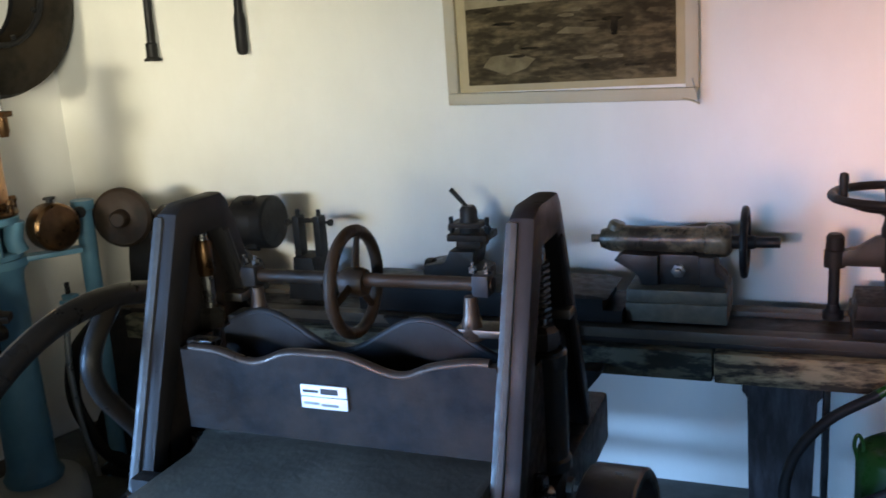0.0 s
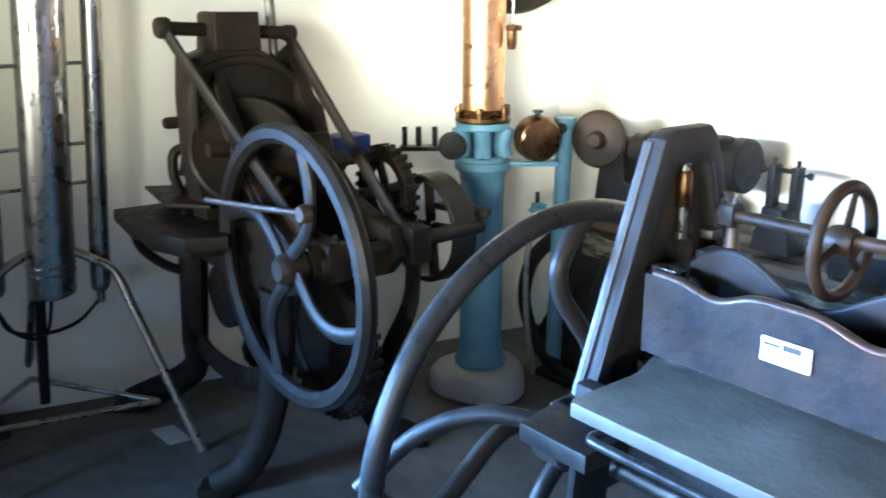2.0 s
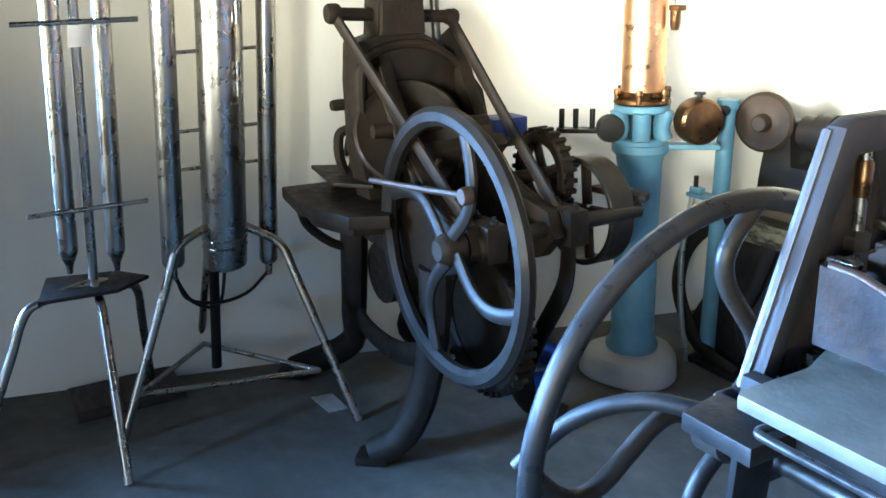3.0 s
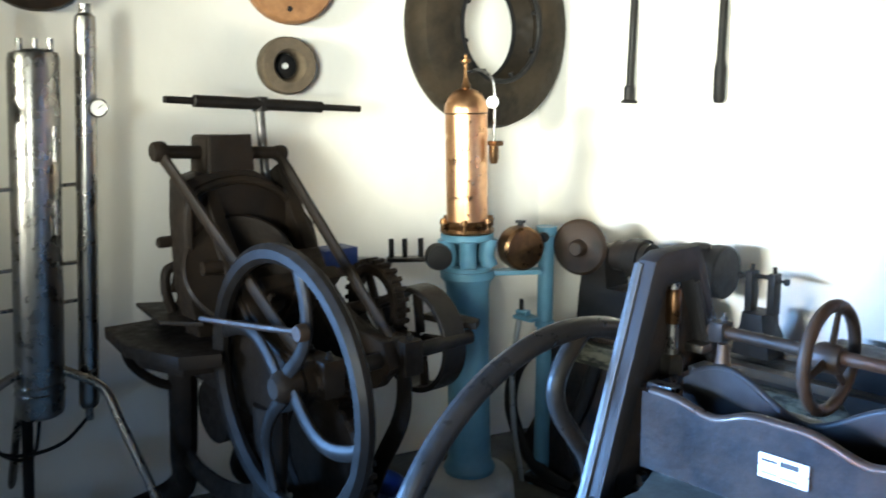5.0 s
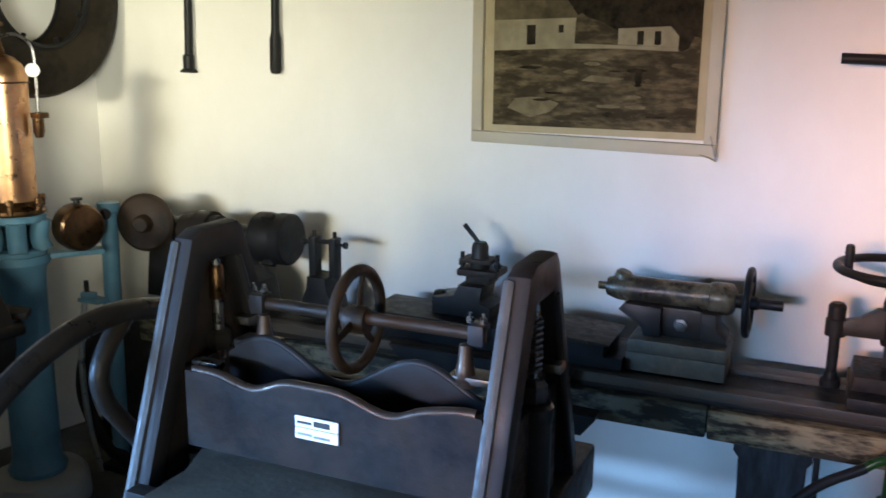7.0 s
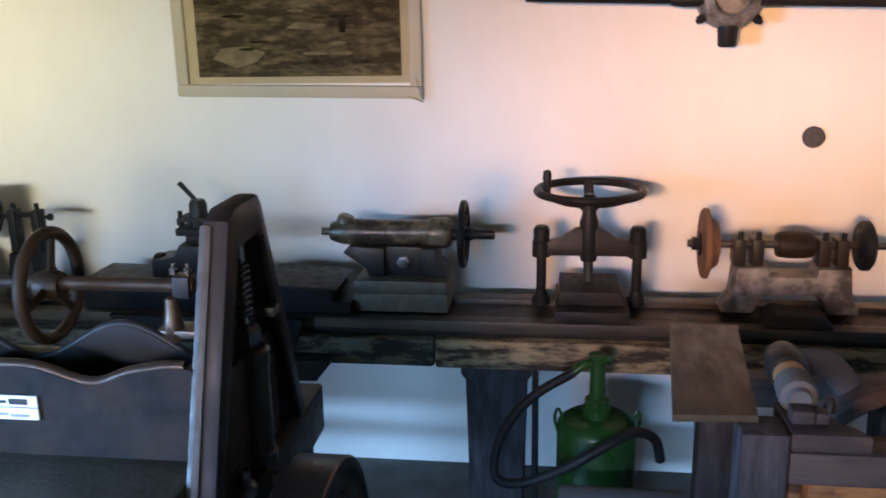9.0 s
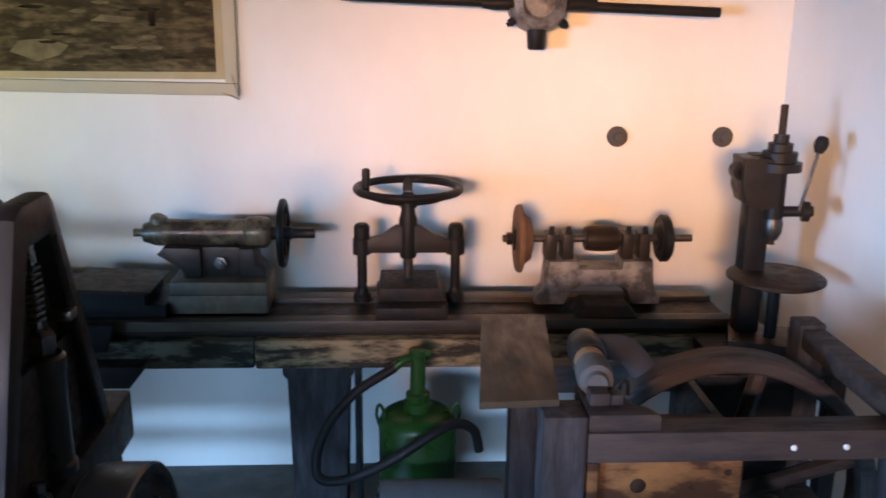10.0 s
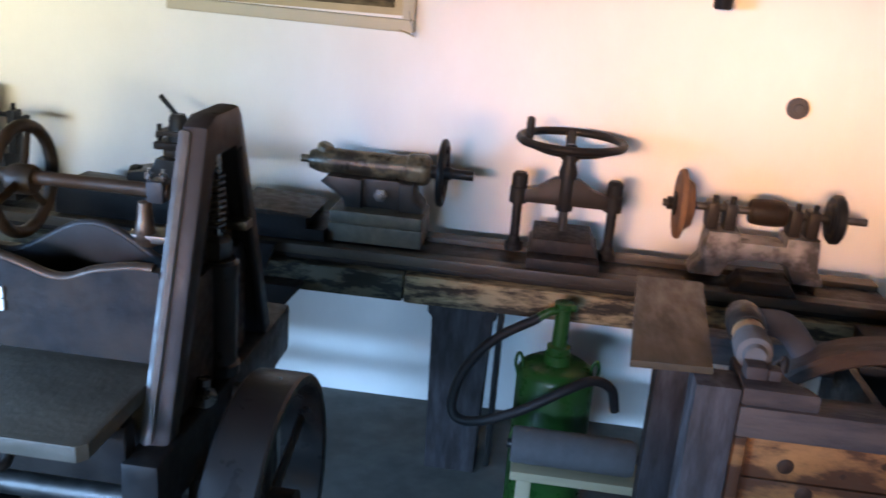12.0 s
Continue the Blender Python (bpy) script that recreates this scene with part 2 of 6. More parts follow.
def lathe(bm, base, axis, profile, n=32):
    """Turns a profile of (radius, height) round an axis through base."""
    base = Vector(base)
    a, u, v = axes_of(axis)
    rings = []
    for r, h in profile:
        if r < 1e-6:
            rings.append([bm.verts.new(base + a * h)])
        else:
            rings.append([bm.verts.new(base + a * h + (u * math.cos(k * 2 * math.pi / n) + v * math.sin(k * 2 * math.pi / n)) * r) for k in range(n)])
    for r0, r1 in zip(rings, rings[1:]):
        for k in range(n):
            j = (k + 1) % n
            q = [r0[k % len(r0)], r0[j % len(r0)], r1[j % len(r1)], r1[k % len(r1)]]
            q = [w for i, w in enumerate(q) if w not in q[:i]]
            if len(q) > 2:
                bm.faces.new(q)


def ring(bm, c, axis, ra, rb, w, n=48, round_=0.0):
    """A flat rim: outer radius ra, inner rb, width w along the axis, with softened corners."""
    e = min(w, ra - rb) * (0.18 + round_)
    h = w / 2
    prof = [(rb + e, -h), (ra - e, -h), (ra, -h + e), (ra, h - e), (ra - e, h), (rb + e, h), (rb, h - e), (rb, -h + e), (rb + e, -h)]
    lathe(bm, c, axis, prof, n)


def torus(bm, c, axis, R, r, n=48, k=14, flat=1.0):
    prof = [(R + r * math.cos(t * 2 * math.pi / k), r * flat * math.sin(t * 2 * math.pi / k)) for t in range(k + 1)]
    lathe(bm, c, axis, prof, n)


def curve_points(pts, steps=8):
    pts = [Vector(p) for p in pts]
    out = []
    for i in range(len(pts) - 1):
        a, b = pts[i], pts[i + 1]
        z, c = (pts[i - 1] if i else a * 2 - b), (pts[i + 2] if i + 2 < len(pts) else b * 2 - a)
        for s in range(steps):
            t = s / steps
            out.append(0.5 * ((2 * a) + (b - z) * t + (2 * z - 5 * a + 4 * b - c) * t * t + (3 * a - z - 3 * b + c) * t ** 3))
    return out + [pts[-1]]


def tube(bm, pts, r, n=12, steps=8, r_end=None, flat=1.0, up=None, smooth=True):
    """A bar swept along a smooth line; flat squeezes its section across up."""
    line = curve_points(pts, steps) if smooth else [Vector(p) for p in pts]
    rings = []
    u = None
    for i, p in enumerate(line):
        d = (line[min(i + 1, len(line) - 1)] - line[max(i - 1, 0)]).normalized()
        if up is not None:
            u = Vector(up)
        elif u is None:
            u = axes_of(d)[1]
        u = (u - d * u.dot(d)).normalized()
        v = d.cross(u)
        rr = r if r_end is None else r + (r_end - r) * i / (len(line) - 1)
        rings.append([bm.verts.new(p + (u * math.cos(k * 2 * math.pi / n) * flat + v * math.sin(k * 2 * math.pi / n)) * rr) for k in range(n)])
    for a, b in zip(rings, rings[1:]):
        for k in range(n):
            bm.faces.new((a[k], a[(k + 1) % n], b[(k + 1) % n], b[k]))
    bm.faces.new(rings[0][::-1])
    bm.faces.new(rings[-1])


def slab(bm, outline, normal_axis, lo, hi, bevel=0.004):
    """A plate: an outline in the plane across normal_axis ('x','y' or 'z'), from lo to hi along it."""
    def put(a, b, h):
        return {"x": (h, a, b), "y": (a, h, b), "z": (a, b, h)}[normal_axis]
    lower = [bm.verts.new(put(a, b, lo)) for a, b in outline]
    upper = [bm.verts.new(put(a, b, hi)) for a, b in outline]
    n = len(outline)
    faces = [bm.faces.new(lower), bm.faces.new(upper)]
    for k in range(n):
        faces.append(bm.faces.new((lower[k], lower[(k + 1) % n], upper[(k + 1) % n], upper[k])))
    bmesh.ops.recalc_face_normals(bm, faces=faces)
    if bevel:
        es = list({e for f in faces[:2] for e in f.edges})
        bmesh.ops.bevel(bm, geom=es, offset=bevel, segments=2, profile=0.6, affect="EDGES", clamp_overlap=True)


def obj(name, bm, material, at=(0, 0, 0)):
    bmesh.ops.recalc_face_normals(bm, faces=bm.faces[:])
    bmesh.ops.translate(bm, verts=bm.verts[:], vec=-Vector(at))
    me = bpy.data.meshes.new(name)
    bm.to_mesh(me)
    bm.free()
    me.materials.append(material)
    me.polygons.foreach_set("use_smooth", [True] * len(me.polygons))
    me.set_sharp_from_angle(angle=radians(38))
    ob = new(name, me)
    ob.location = at
    return ob


def root_of(ob):
    return Vector(ob.location) + (root_of(ob.parent) if ob.parent else Vector())


def part(name, bm, material, parent, label=""):
    ob = obj(name, bm, material, root_of(parent))
    ob.location = (0, 0, 0)
    ob.parent = parent
    return tagged(ob, label) if label else ob


def thing(name, at, label, category, group=""):
    ob = new(name)
    ob.location = at
    ob.empty_display_size = 0.1
    return tagged(ob, label, category, group)


def solo(name, bm, material, at, label, category, group=""):
    return tagged(obj(name, bm, material, at), label, category, group)


def structure(name, bm, material, label=""):
    return tagged(obj(name, bm, material), label, kind="structure")


# ---- the room ----
YB, XR, XC, ZC, YF, SL = 3.906, 2.29, -2.35, 2.75, -3.65, 0.268
XF = XC - SL * (YB - YF)


def left_wall_x(y):
    return XC - SL * (YB - y)


def hug(y, z, off=0.0):
    """A place on the left wall, off metres out from it."""
    return Vector((left_wall_x(y) + off * 0.9659, y - off * 0.2589, z))


b = B(); box(b, (XC - 0.4, YB, -0.1), (XR + 0.4, YB + 0.3, ZC + 0.1), 0)
structure("wall_north", b, PLASTER, "whitewashed uneven plaster wall")
b = B()
EY0, EY1, EZ0, EZ1 = -2.5, -1.1, 0.8, 2.3
for y0, y1, z0, z1 in ((EY1, YB, -0.1, ZC + 0.1), (YF - 0.3, EY0, -0.1, ZC + 0.1), (EY0, EY1, -0.1, EZ0), (EY0, EY1, EZ1, ZC + 0.1)):
    box(b, (XR, y0, z0), (XR + 0.3, y1, z1), 0)
structure("wall_east", b, PLASTER, "whitewashed plaster side wall with an unseen gap added for a lamp")
def west_piece(bm, y0, y1, z0, z1):
    slab(bm, [(left_wall_x(y1), y1), (left_wall_x(y0), y0), (left_wall_x(y0) - 0.4, y0), (left_wall_x(y1) - 0.4, y1)], "z", z0, z1, 0)


WY0, WY1, WZ0, WZ1 = -1.5, 0.3, 0.55, 2.35
b = B()
west_piece(b, WY1, YB, -0.1, ZC + 0.1)
west_piece(b, YF - 0.3, WY0, -0.1, ZC + 0.1)
west_piece(b, WY0, WY1, -0.1, WZ0)
west_piece(b, WY0, WY1, WZ1, ZC + 0.1)
structure("wall_west", b, PLASTER, "whitewashed plaster side wall with an unseen opening added for a lamp")
b = B()
DX0, DX1, DZ = -2.2, 0.6, 2.4
box(b, (XF - 0.4, YF - 0.3, -0.1), (DX0, YF, ZC + 0.1), 0)
box(b, (DX1, YF - 0.3, -0.1), (XR, YF, ZC + 0.1), 0)
box(b, (DX0, YF - 0.3, DZ), (DX1, YF, ZC + 0.1), 0)
structure("wall_south", b, LOWBOUNCE, "unseen wall with an open doorway, dark to cut bounced light")
b = B(); box(b, (-9, -12, -0.12), (6, YB + 0.3, 0), 0)
structure("floor", b, FLOOR, "worn grey concrete floor")
b = B(); box(b, (XF - 0.4, YF - 0.3, ZC), (XR + 0.3, YB + 0.3, ZC + 0.1), 0)
structure("ceiling", b, CEIL, "plain unseen ceiling, dark to cut bounced light")

# ---- guillotine paper cutter ----
AX, AZ = 2.18, 0.62   # its drive shaft: y and z


def wavy(x):
    """The top edge of the clamp casting."""
    pts = [(-0.40, 1.108), (-0.34, 1.106), (-0.24, 1.086), (-0.15, 1.112), (-0.06, 1.112), (0.066, 1.082), (0.15, 1.108), (0.20, 1.118), (0.26, 1.118)]
    for (x0, z0), (x1, z1) in zip(pts, pts[1:]):
        if x <= x1:
            t = max(0.0, (x - x0) / (x1 - x0))
            t = t * t * (3 - 2 * t)
            return z0 + (z1 - z0) * t
    return pts[-1][1]


def spoked_s(bm, cx, c, r0, r1, k, count, r, bend=0.07, flat=1.0):
    """One S-shaped spoke in the plane x = cx."""
    a = 2 * math.pi * k / count + 1.48
    line = []
    for i in range(9):
        t = i / 8
        rad, off = r0 + (r1 - r0) * t, -bend * math.sin(2 * math.pi * t)
        line.append((cx, c[0] + rad * math.cos(a) - off * math.sin(a), c[1] + rad * math.sin(a) + off * math.cos(a)))
    tube(bm, line, r, 10, 6, flat=flat, up=(1, 0, 0))


def make_cutter():
    top = thing("paper_cutter", (-0.08, 2.25, 0), "dark grey cast iron guillotine paper cutter with large flywheel", "paper cutter")
    for side, x0, x1 in (("l", -0.492, -0.442), ("r", 0.252, 0.302)):
        b = B()
        # tapering A-frame: front leg, back leg and head
        slab(b, [(2.035, 0.84), (2.082, 0.84), (2.268, 1.295), (2.365, 1.295), (2.575, 0.74), (2.635, 0.74), (2.40, 1.352), (2.38, 1.372), (2.26, 1.372), (2.222, 1.355)], "x", x0, x1, 0.012)
        fr = part("side_frame", b, FRAME, top, "dark A-shaped cast iron side frame")
        b = B()
        slab(b, [(2.07, 0.842), (2.272, 1.30), (2.362, 1.30), (2.50, 0.95), (2.485, 0.842)], "x", x0 + 0.003, x0 + 0.014, 0)
        part("web", b, GREYIRON, fr)
        b = B()
        tube(b, [(x1 - 0.004, 2.56, 0.79), (x1 - 0.004, 2.46, 1.06), (x1 - 0.004, 2.378, 1.29)], 0.009, 8, 4)
        part("inner_bead", b, FRAME, fr)
        # worn front edge; its left highlight is put into a paler colour
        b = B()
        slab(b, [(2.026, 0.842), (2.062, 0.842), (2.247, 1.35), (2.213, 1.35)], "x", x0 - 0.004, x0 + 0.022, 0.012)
        part("edge_rib", b, EDGE, fr, "rounded worn front edge with a highlight put into its colour")
        b = B(); box(b, (x0 - 0.01, 1.97, 0.72), (x1 + 0.008, 2.72, 0.84), 0.012)
        part("sill", b, IRON_B, top)
        b = B()
        slab(b, [(2.02, 0.72), (2.14, 0.72), (2.06, 0.0), (1.9, 0.0), (1.9, 0.03), (1.97, 0.06)], "x", x0 + 0.01, x1 - 0.02, 0.008)
        part("leg", b, IRON_B, top)
        b = B()
        slab(b, [(2.56, 0.72), (2.70, 0.72), (2.78, 0.06), (2.85, 0.03), (2.85, 0.0), (2.68, 0.0)], "x", x0 + 0.01, x1 - 0.02, 0.008)
        part("leg", b, IRON_B, top)
        b = B(); box(b, (x0 + 0.015, 2.13, 0.842), (x0 + 0.032, 2.47, 1.08), 0.006)
        part("guide_plate", b, GREYIRON, top)
        xs = (x0 + x1) / 2
        b = B()
        rod(b, (xs, 2.325, 1.06), (xs, 2.325, 1.315), 0.009 if side == "r" else 0.013)
        part("spindle_rod", b, NICKEL, top, "bright spindle rod")
        if side == "r":
            b = B()
            tube(b, [(xs + 0.014 * math.cos(k * math.pi / 3), 2.325 + 0.014 * math.sin(k * math.pi / 3), 1.14 + 0.002 * k) for k in range(60)], 0.004, 6, 1)
            part("spring", b, STEEL, top, "bright coil spring")
            b = B(); lathe(b, (xs, 2.325, 0.845), (0, 0, 1), [(0, 0), (0.044, 0), (0.044, 0.02), (0.039, 0.026), (0.039, 0.2), (0.042, 0.206), (0.042, 0.232), (0.036, 0.238), (0, 0.238)], 28)
            part("guide_sleeve", b, RIM, top, "smooth dark guide sleeve")
        else:
            b = B(); lathe(b, (xs, 2.325, 1.20), (0, 0, 1), [(0, 0), (0.016, 0), (0.018, 0.006), (0.018, 0.07), (0.014, 0.078), (0, 0.078)], 18)
            part("sleeve", b, BRASS, top, "brass sleeve on the rod")
            b = B(); box(b, (-0.437, 2.19, 1.085), (-0.372, 2.222, 1.103), 0.004)
            part("clamp_bracket", b, NICKEL, top, "bright steel bracket")
        b = B(); lathe(b, (xs, 2.325, 1.085), (0, 0, 1), [(0, 0), (0.026, 0), (0.03, 0.01), (0.03, 0.035), (0.02, 0.045), (0, 0.045)], 6)
        part("nut", b, STEEL, top)
        b = B(); box(b, (x0 + 0.004, 2.39, 1.12), (x1 + 0.010, 2.43, 1.14), 0.004, None)
        part("stop_block", b, STEEL, top)
        b = B()
        for yy in (2.33,):
            lathe(b, (x1 + 0.008, yy, 0.80), (1, 0, 0), [(0, 0), (0.02, 0), (0.02, 0.012), (0.012, 0.014), (0.012, 0.022), (0, 0.022)], 6)
        part("bolt", b, STEEL, top)
        b = B(); lathe(b, (xs + 0.02, 2.2, 0.84), (0, 0, 1), [(0, 0), (0.026, 0), (0.026, 0.02), (0.014, 0.024), (0.014, 0.05), (0, 0.052)], 6)
        part("bolt", b, NICKEL, top)
    # bed of the machine
    b = B()
    slab(b, [(-0.335, 1.855), (0.235, 1.855), (0.248, 1.87), (0.248, 2.30), (-0.44, 2.30), (-0.345, 2.05), (-0.345, 1.87)], "z", 0.905, 0.935, 0.006)
    part("table", b, mat("worn_grey_table", (0.062, 0.06, 0.049), 0.48, 0.05, 0.4, 11.0, (0.11, 0.105, 0.088), 0.55, 5.0, 0.3, 60.0, sharp=0.16, spec=0.35), top, "worn grey iron table plate")
    b = B()
    tube(b, [(-0.265, 1.87, 0.90), (-0.27, 1.838, 0.895), (-0.235, 1.83, 0.895), (-0.1, 1.83, 0.895), (0.08, 1.83, 0.895), (0.125, 1.838, 0.895), (0.12, 1.87, 0.90)], 0.009, 10, 6)
    part("front_rail", b, RIM, top, "bright rail along the table's front")
    b = B(); box(b, (-0.44, 1.98, 0.79), (0.25, 2.02, 0.90), 0.006)
    slab(b, [(-0.47, 1.86), (-0.30, 1.86), (-0.30, 2.02), (-0.50, 2.02)], "z", 0.80, 0.84, 0.006)
    part("apron", b, IRON_B, top)
    b = B(); box(b, (-0.40, 2.52, 0.86), (0.252, 2.56, 0.98), 0.01)
    part("back_beam", b, IRON_B, top)
    b = B(); box(b, (-0.40, 2.14, 0.70), (0.252, 2.60, 0.80), 0.01)
    part("cross_beam", b, IRON_B, top)
    # clamp casting: front and back plates with a waved top
    N = 44
    for y0, y1, lift, mt in ((2.125, 2.150, 0.0, GREYIRON), (2.270, 2.292, 0.018, BACKPLATE)):
        b = B()
        xs = [-0.398 + 0.648 * i / N for i in range(N + 1)]
        wf = (lambda x: wavy(x)) if lift == 0 else (lambda x: 1.104 + 0.036 * math.sin((x + 0.43) * 2 * math.pi / 0.36 - 0.6))
        slab(b, [(x, wf(x)) for x in xs] + [(0.25, 0.945), (-0.398, 0.945)], "y", y0, y1, 0)
        cl = part("clamp_plate", b, mt, top, "grey clamp casting with a waved top edge" if lift == 0 else "")
        b = B()
        tube(b, [(x, (y0 + y1) / 2, wf(x)) for x in xs[1:-1:2]], 0.011 if lift == 0 else 0.009, 10, 2)
        part("rolled_edge", b, LIP if lift == 0 else BACKPLATE, cl, "brown worn rounded edge" if lift == 0 else "")
    b = B(); box(b, (-0.398, 2.152, 0.985), (0.25, 2.268, 1.0), 0.003)
    part("clamp_floor", b, GREYIRON, top)
    b = B(); box(b, (-0.398, 2.152, 0.936), (0.25, 2.165, 0.985), 0.002)
    part("knife", b, STEEL, top)
    # maker's plate, two white tablets with plain bars
    for z0, z1 in ((1.038, 1.060), (1.014, 1.0365)):
        b = B(); box(b, (-0.133, 2.119, z0), (-0.037, 2.124, z1), 0.004)
        pl = part("maker_plate", b, WHITE, top, "small white enamel maker's plate")
        b = B()
        zc = (z0 + z1) / 2
        box(b, (-0.127, 2.1175, zc - 0.003), (-0.095, 2.1188, zc + 0.002), 0)
        box(b, (-0.09, 2.1175, zc - 0.005), (-0.055, 2.1188, zc + 0.006 if z0 > 1.03 else zc), 0)
        part("lettering", b, INK if z0 > 1.03 else GALV, pl)
    # clamp spindle with its handwheel
    b = B(); rod(b, (-0.37, 2.32, 1.206), (0.185, 2.32, 1.206), 0.0135)
    part("clamp_shaft", b, RUST, top, "brown steel shaft")
    b = B()
    torus(b, (-0.107, 2.32, 1.2), (1, 0, 0), 0.103, 0.0125, 44, 12)
    hw = part("handwheel", b, RUST, top, "brown worn iron handwheel")
    b = B()
    for k in range(3):
        a = k * 2 * math.pi / 3 + 1.3
        tube(b, [(-0.107, 2.32 + r * math.cos(a), 1.2 + r * math.sin(a)) for r in (0.015, 0.06, 0.1)], 0.011, 8, 3, r_end=0.008, flat=0.6, up=(1, 0, 0))
    lathe(b, (-0.132, 2.32, 1.2), (1, 0, 0), [(0, 0), (0.026, 0), (0.03, 0.01), (0.03, 0.04), (0.026, 0.05), (0, 0.05)], 24)
    part("spokes", b, RUST, hw)
    for x, sgn in ((-0.345, 1), (0.165, -1)):
        b = B()
        box(b, (x - 0.017, 2.298, 1.185), (x + 0.017, 2.342, 1.228), 0.006)
        bt = part("bearing", b, BACKPLATE, top, "dark worn bearing block")
        b = B()
        lathe(b, (x + sgn * 0.02, 2.30, 1.105), (0, 0, 1), [(0, 0), (0.026, 0), (0.028, 0.012), (0.022, 0.018), (0.015, 0.05), (0.012, 0.082), (0, 0.085)], 20)
        part("screw_foot", b, LIP, top)
        b = B()
        box(b, (x - 0.05, 2.28, 1.112), (x + 0.045, 2.34, 1.128), 0.004)
        box(b, (x - 0.045, 2.285, 1.09), (x - 0.015, 2.335, 1.111), 0.004)
        part("clamp_lug", b, STEEL, top)
        for k in (-1, 1):
            b = B(); lathe(b, (x - 0.005 + 0.014 * k, 2.32, 1.228), (0, 0, 1), [(0, 0), (0.008, 0), (0.008, 0.01), (0.004, 0.012), (0.004, 0.02), (0, 0.02)], 6)
            part("bolt", b, NICKEL, bt)
    # drive: flywheel, pulley and shaft
    b = B(); rod(b, (-0.72, AX, AZ), (0.56, AX, AZ), 0.024)
    part("drive_shaft", b, STEEL, top)
    b = B()
    torus(b, (-0.65, AX, AZ), (1, 0, 0), 0.553, 0.026, 90, 16)
    fw = part("flywheel", b, RIM, top, "large flywheel with a polished rounded rim")
    for k in range(4):
        b = B(); spoked_s(b, -0.65, (AX, AZ), 0.05, 0.54, k, 4, 0.022, 0.075)
        part("spoke", b, IRON, fw)
    b = B(); lathe(b, (-0.70, AX, AZ), (1, 0, 0), [(0, 0), (0.055, 0), (0.065, 0.01), (0.065, 0.09), (0.055, 0.1), (0, 0.1)], 28)
    part("hub", b, IRON, fw)
    b = B(); ring(b, (0.42, AX + 0.02, AZ), (1, 0, 0), 0.275, 0.252, 0.10, 64)
    pu = part("belt_pulley", b, RIM, top, "broad flat iron belt pulley")
    for k in range(5):
        a = k * 2 * math.pi / 5 + 0.3
        b = B(); tube(b, [(0.42, AX + 0.02 + r * math.cos(a), AZ + r * math.sin(a)) for r in (0.03, 0.15, 0.258)], 0.02, 10, 3, r_end=0.014, flat=0.5, up=(1, 0, 0))
        part("spoke", b, IRON_B, pu)
    b = B(); lathe(b, (0.365, AX + 0.02, AZ), (1, 0, 0), [(0, 0), (0.05, 0), (0.05, 0.11), (0, 0.11)], 24)
    part("hub", b, IRON_B, pu)
    for x in (-0.52, 0.315):
        b = B(); box(b, (x - 0.02, AX - 0.06, AZ - 0.05), (x + 0.03, AX + 0.06, AZ + 0.105), 0.01)
        part("shaft_bearing", b, IRON_B, top)
    b = B()
    tube(b, [(-0.50, 1.95, 0.80), (-0.60, 1.88, 0.80), (-0.72, 1.80, 0.73), (-0.80, 1.70, 0.60)], 0.02, 10, 6)
    part("hand_lever", b, IRON_B, top)


make_cutter()

# ---- the lathe: bed, beam and legs ----


def make_lathe_bed():
    top = thing("lathe_bench", (0.3, 3.58, 0), "long iron lathe bed on a flaking timber beam with wide legs", "lathe bench")
    bed_iron = mat("bed_iron", (0.042, 0.034, 0.028), 0.45, 0.1, 0.4, 9.0, (0.1, 0.072, 0.045), 0.6, 5.0, 0.25, 60.0, stretch=(0.4, 1, 1), sharp=0.08)
    b = B(); box(b, (-1.75, 3.44, 0.712), (2.0, 3.50, 0.745), 0.005)
    part("front_way", b, bed_iron, top, "dark brown worn iron way")
    b = B(); box(b, (-1.75, 3.502, 0.712), (2.0, 3.658, 0.732), 0.003)
    part("bed_trough", b, IRON, top)
    b = B(); box(b, (-1.75, 3.66, 0.712), (2.0, 3.73, 0.748), 0.005)
    part("back_way", b, bed_iron, top, "dark brown worn iron way")
    b = B(); box(b, (-1.72, 3.446, 0.695), (2.0, 3.72, 0.711), 0.002)
    part("bed_web", b, IRON, top)
    b = B(); box(b, (0.48, 3.405, 0.598), (2.0, 3.62, 0.694), 0.012)
    part("beam", b, BEAM, top, "timber beam with flaking cream and brown paint")
    b = B(); box(b, (-1.72, 3.407, 0.60), (0.478, 3.62, 0.693), 0.012)
    part("beam", b, BEAM_G, top, "timber beam with flaking dark green paint")
    for x, w in ((0.575, 0.195), (-1.5, 0.2), (1.86, 0.12)):
        b = B()
        slab(b, [(x - 0.015, 0.597), (x + w + 0.015, 0.597), (x + w + 0.015, 0.57), (x + w, 0.55), (x + w - 0.015, 0.0), (x + 0.012, 0.0), (x, 0.55), (x - 0.015, 0.57)], "y", 3.43, 3.60, 0.006)
        part("leg", b, POSTWOOD, top, "wide dark timber leg")
        b = B(); box(b, (x + w + 0.016, 3.45, 0.02), (x + w + 0.035, 3.60, 0.597), 0.004)
        part("leg_cheek", b, IRON_B, top)
    b = B(); slab(b, [(-0.2, 0.64), (0.155, 0.64), (0.155, 0.625), (0.112, 0.57), (-0.2, 0.57)], "y", 3.33, 3.402, 0.006)
    part("bracket", b, IRON_B, top)


make_lathe_bed()


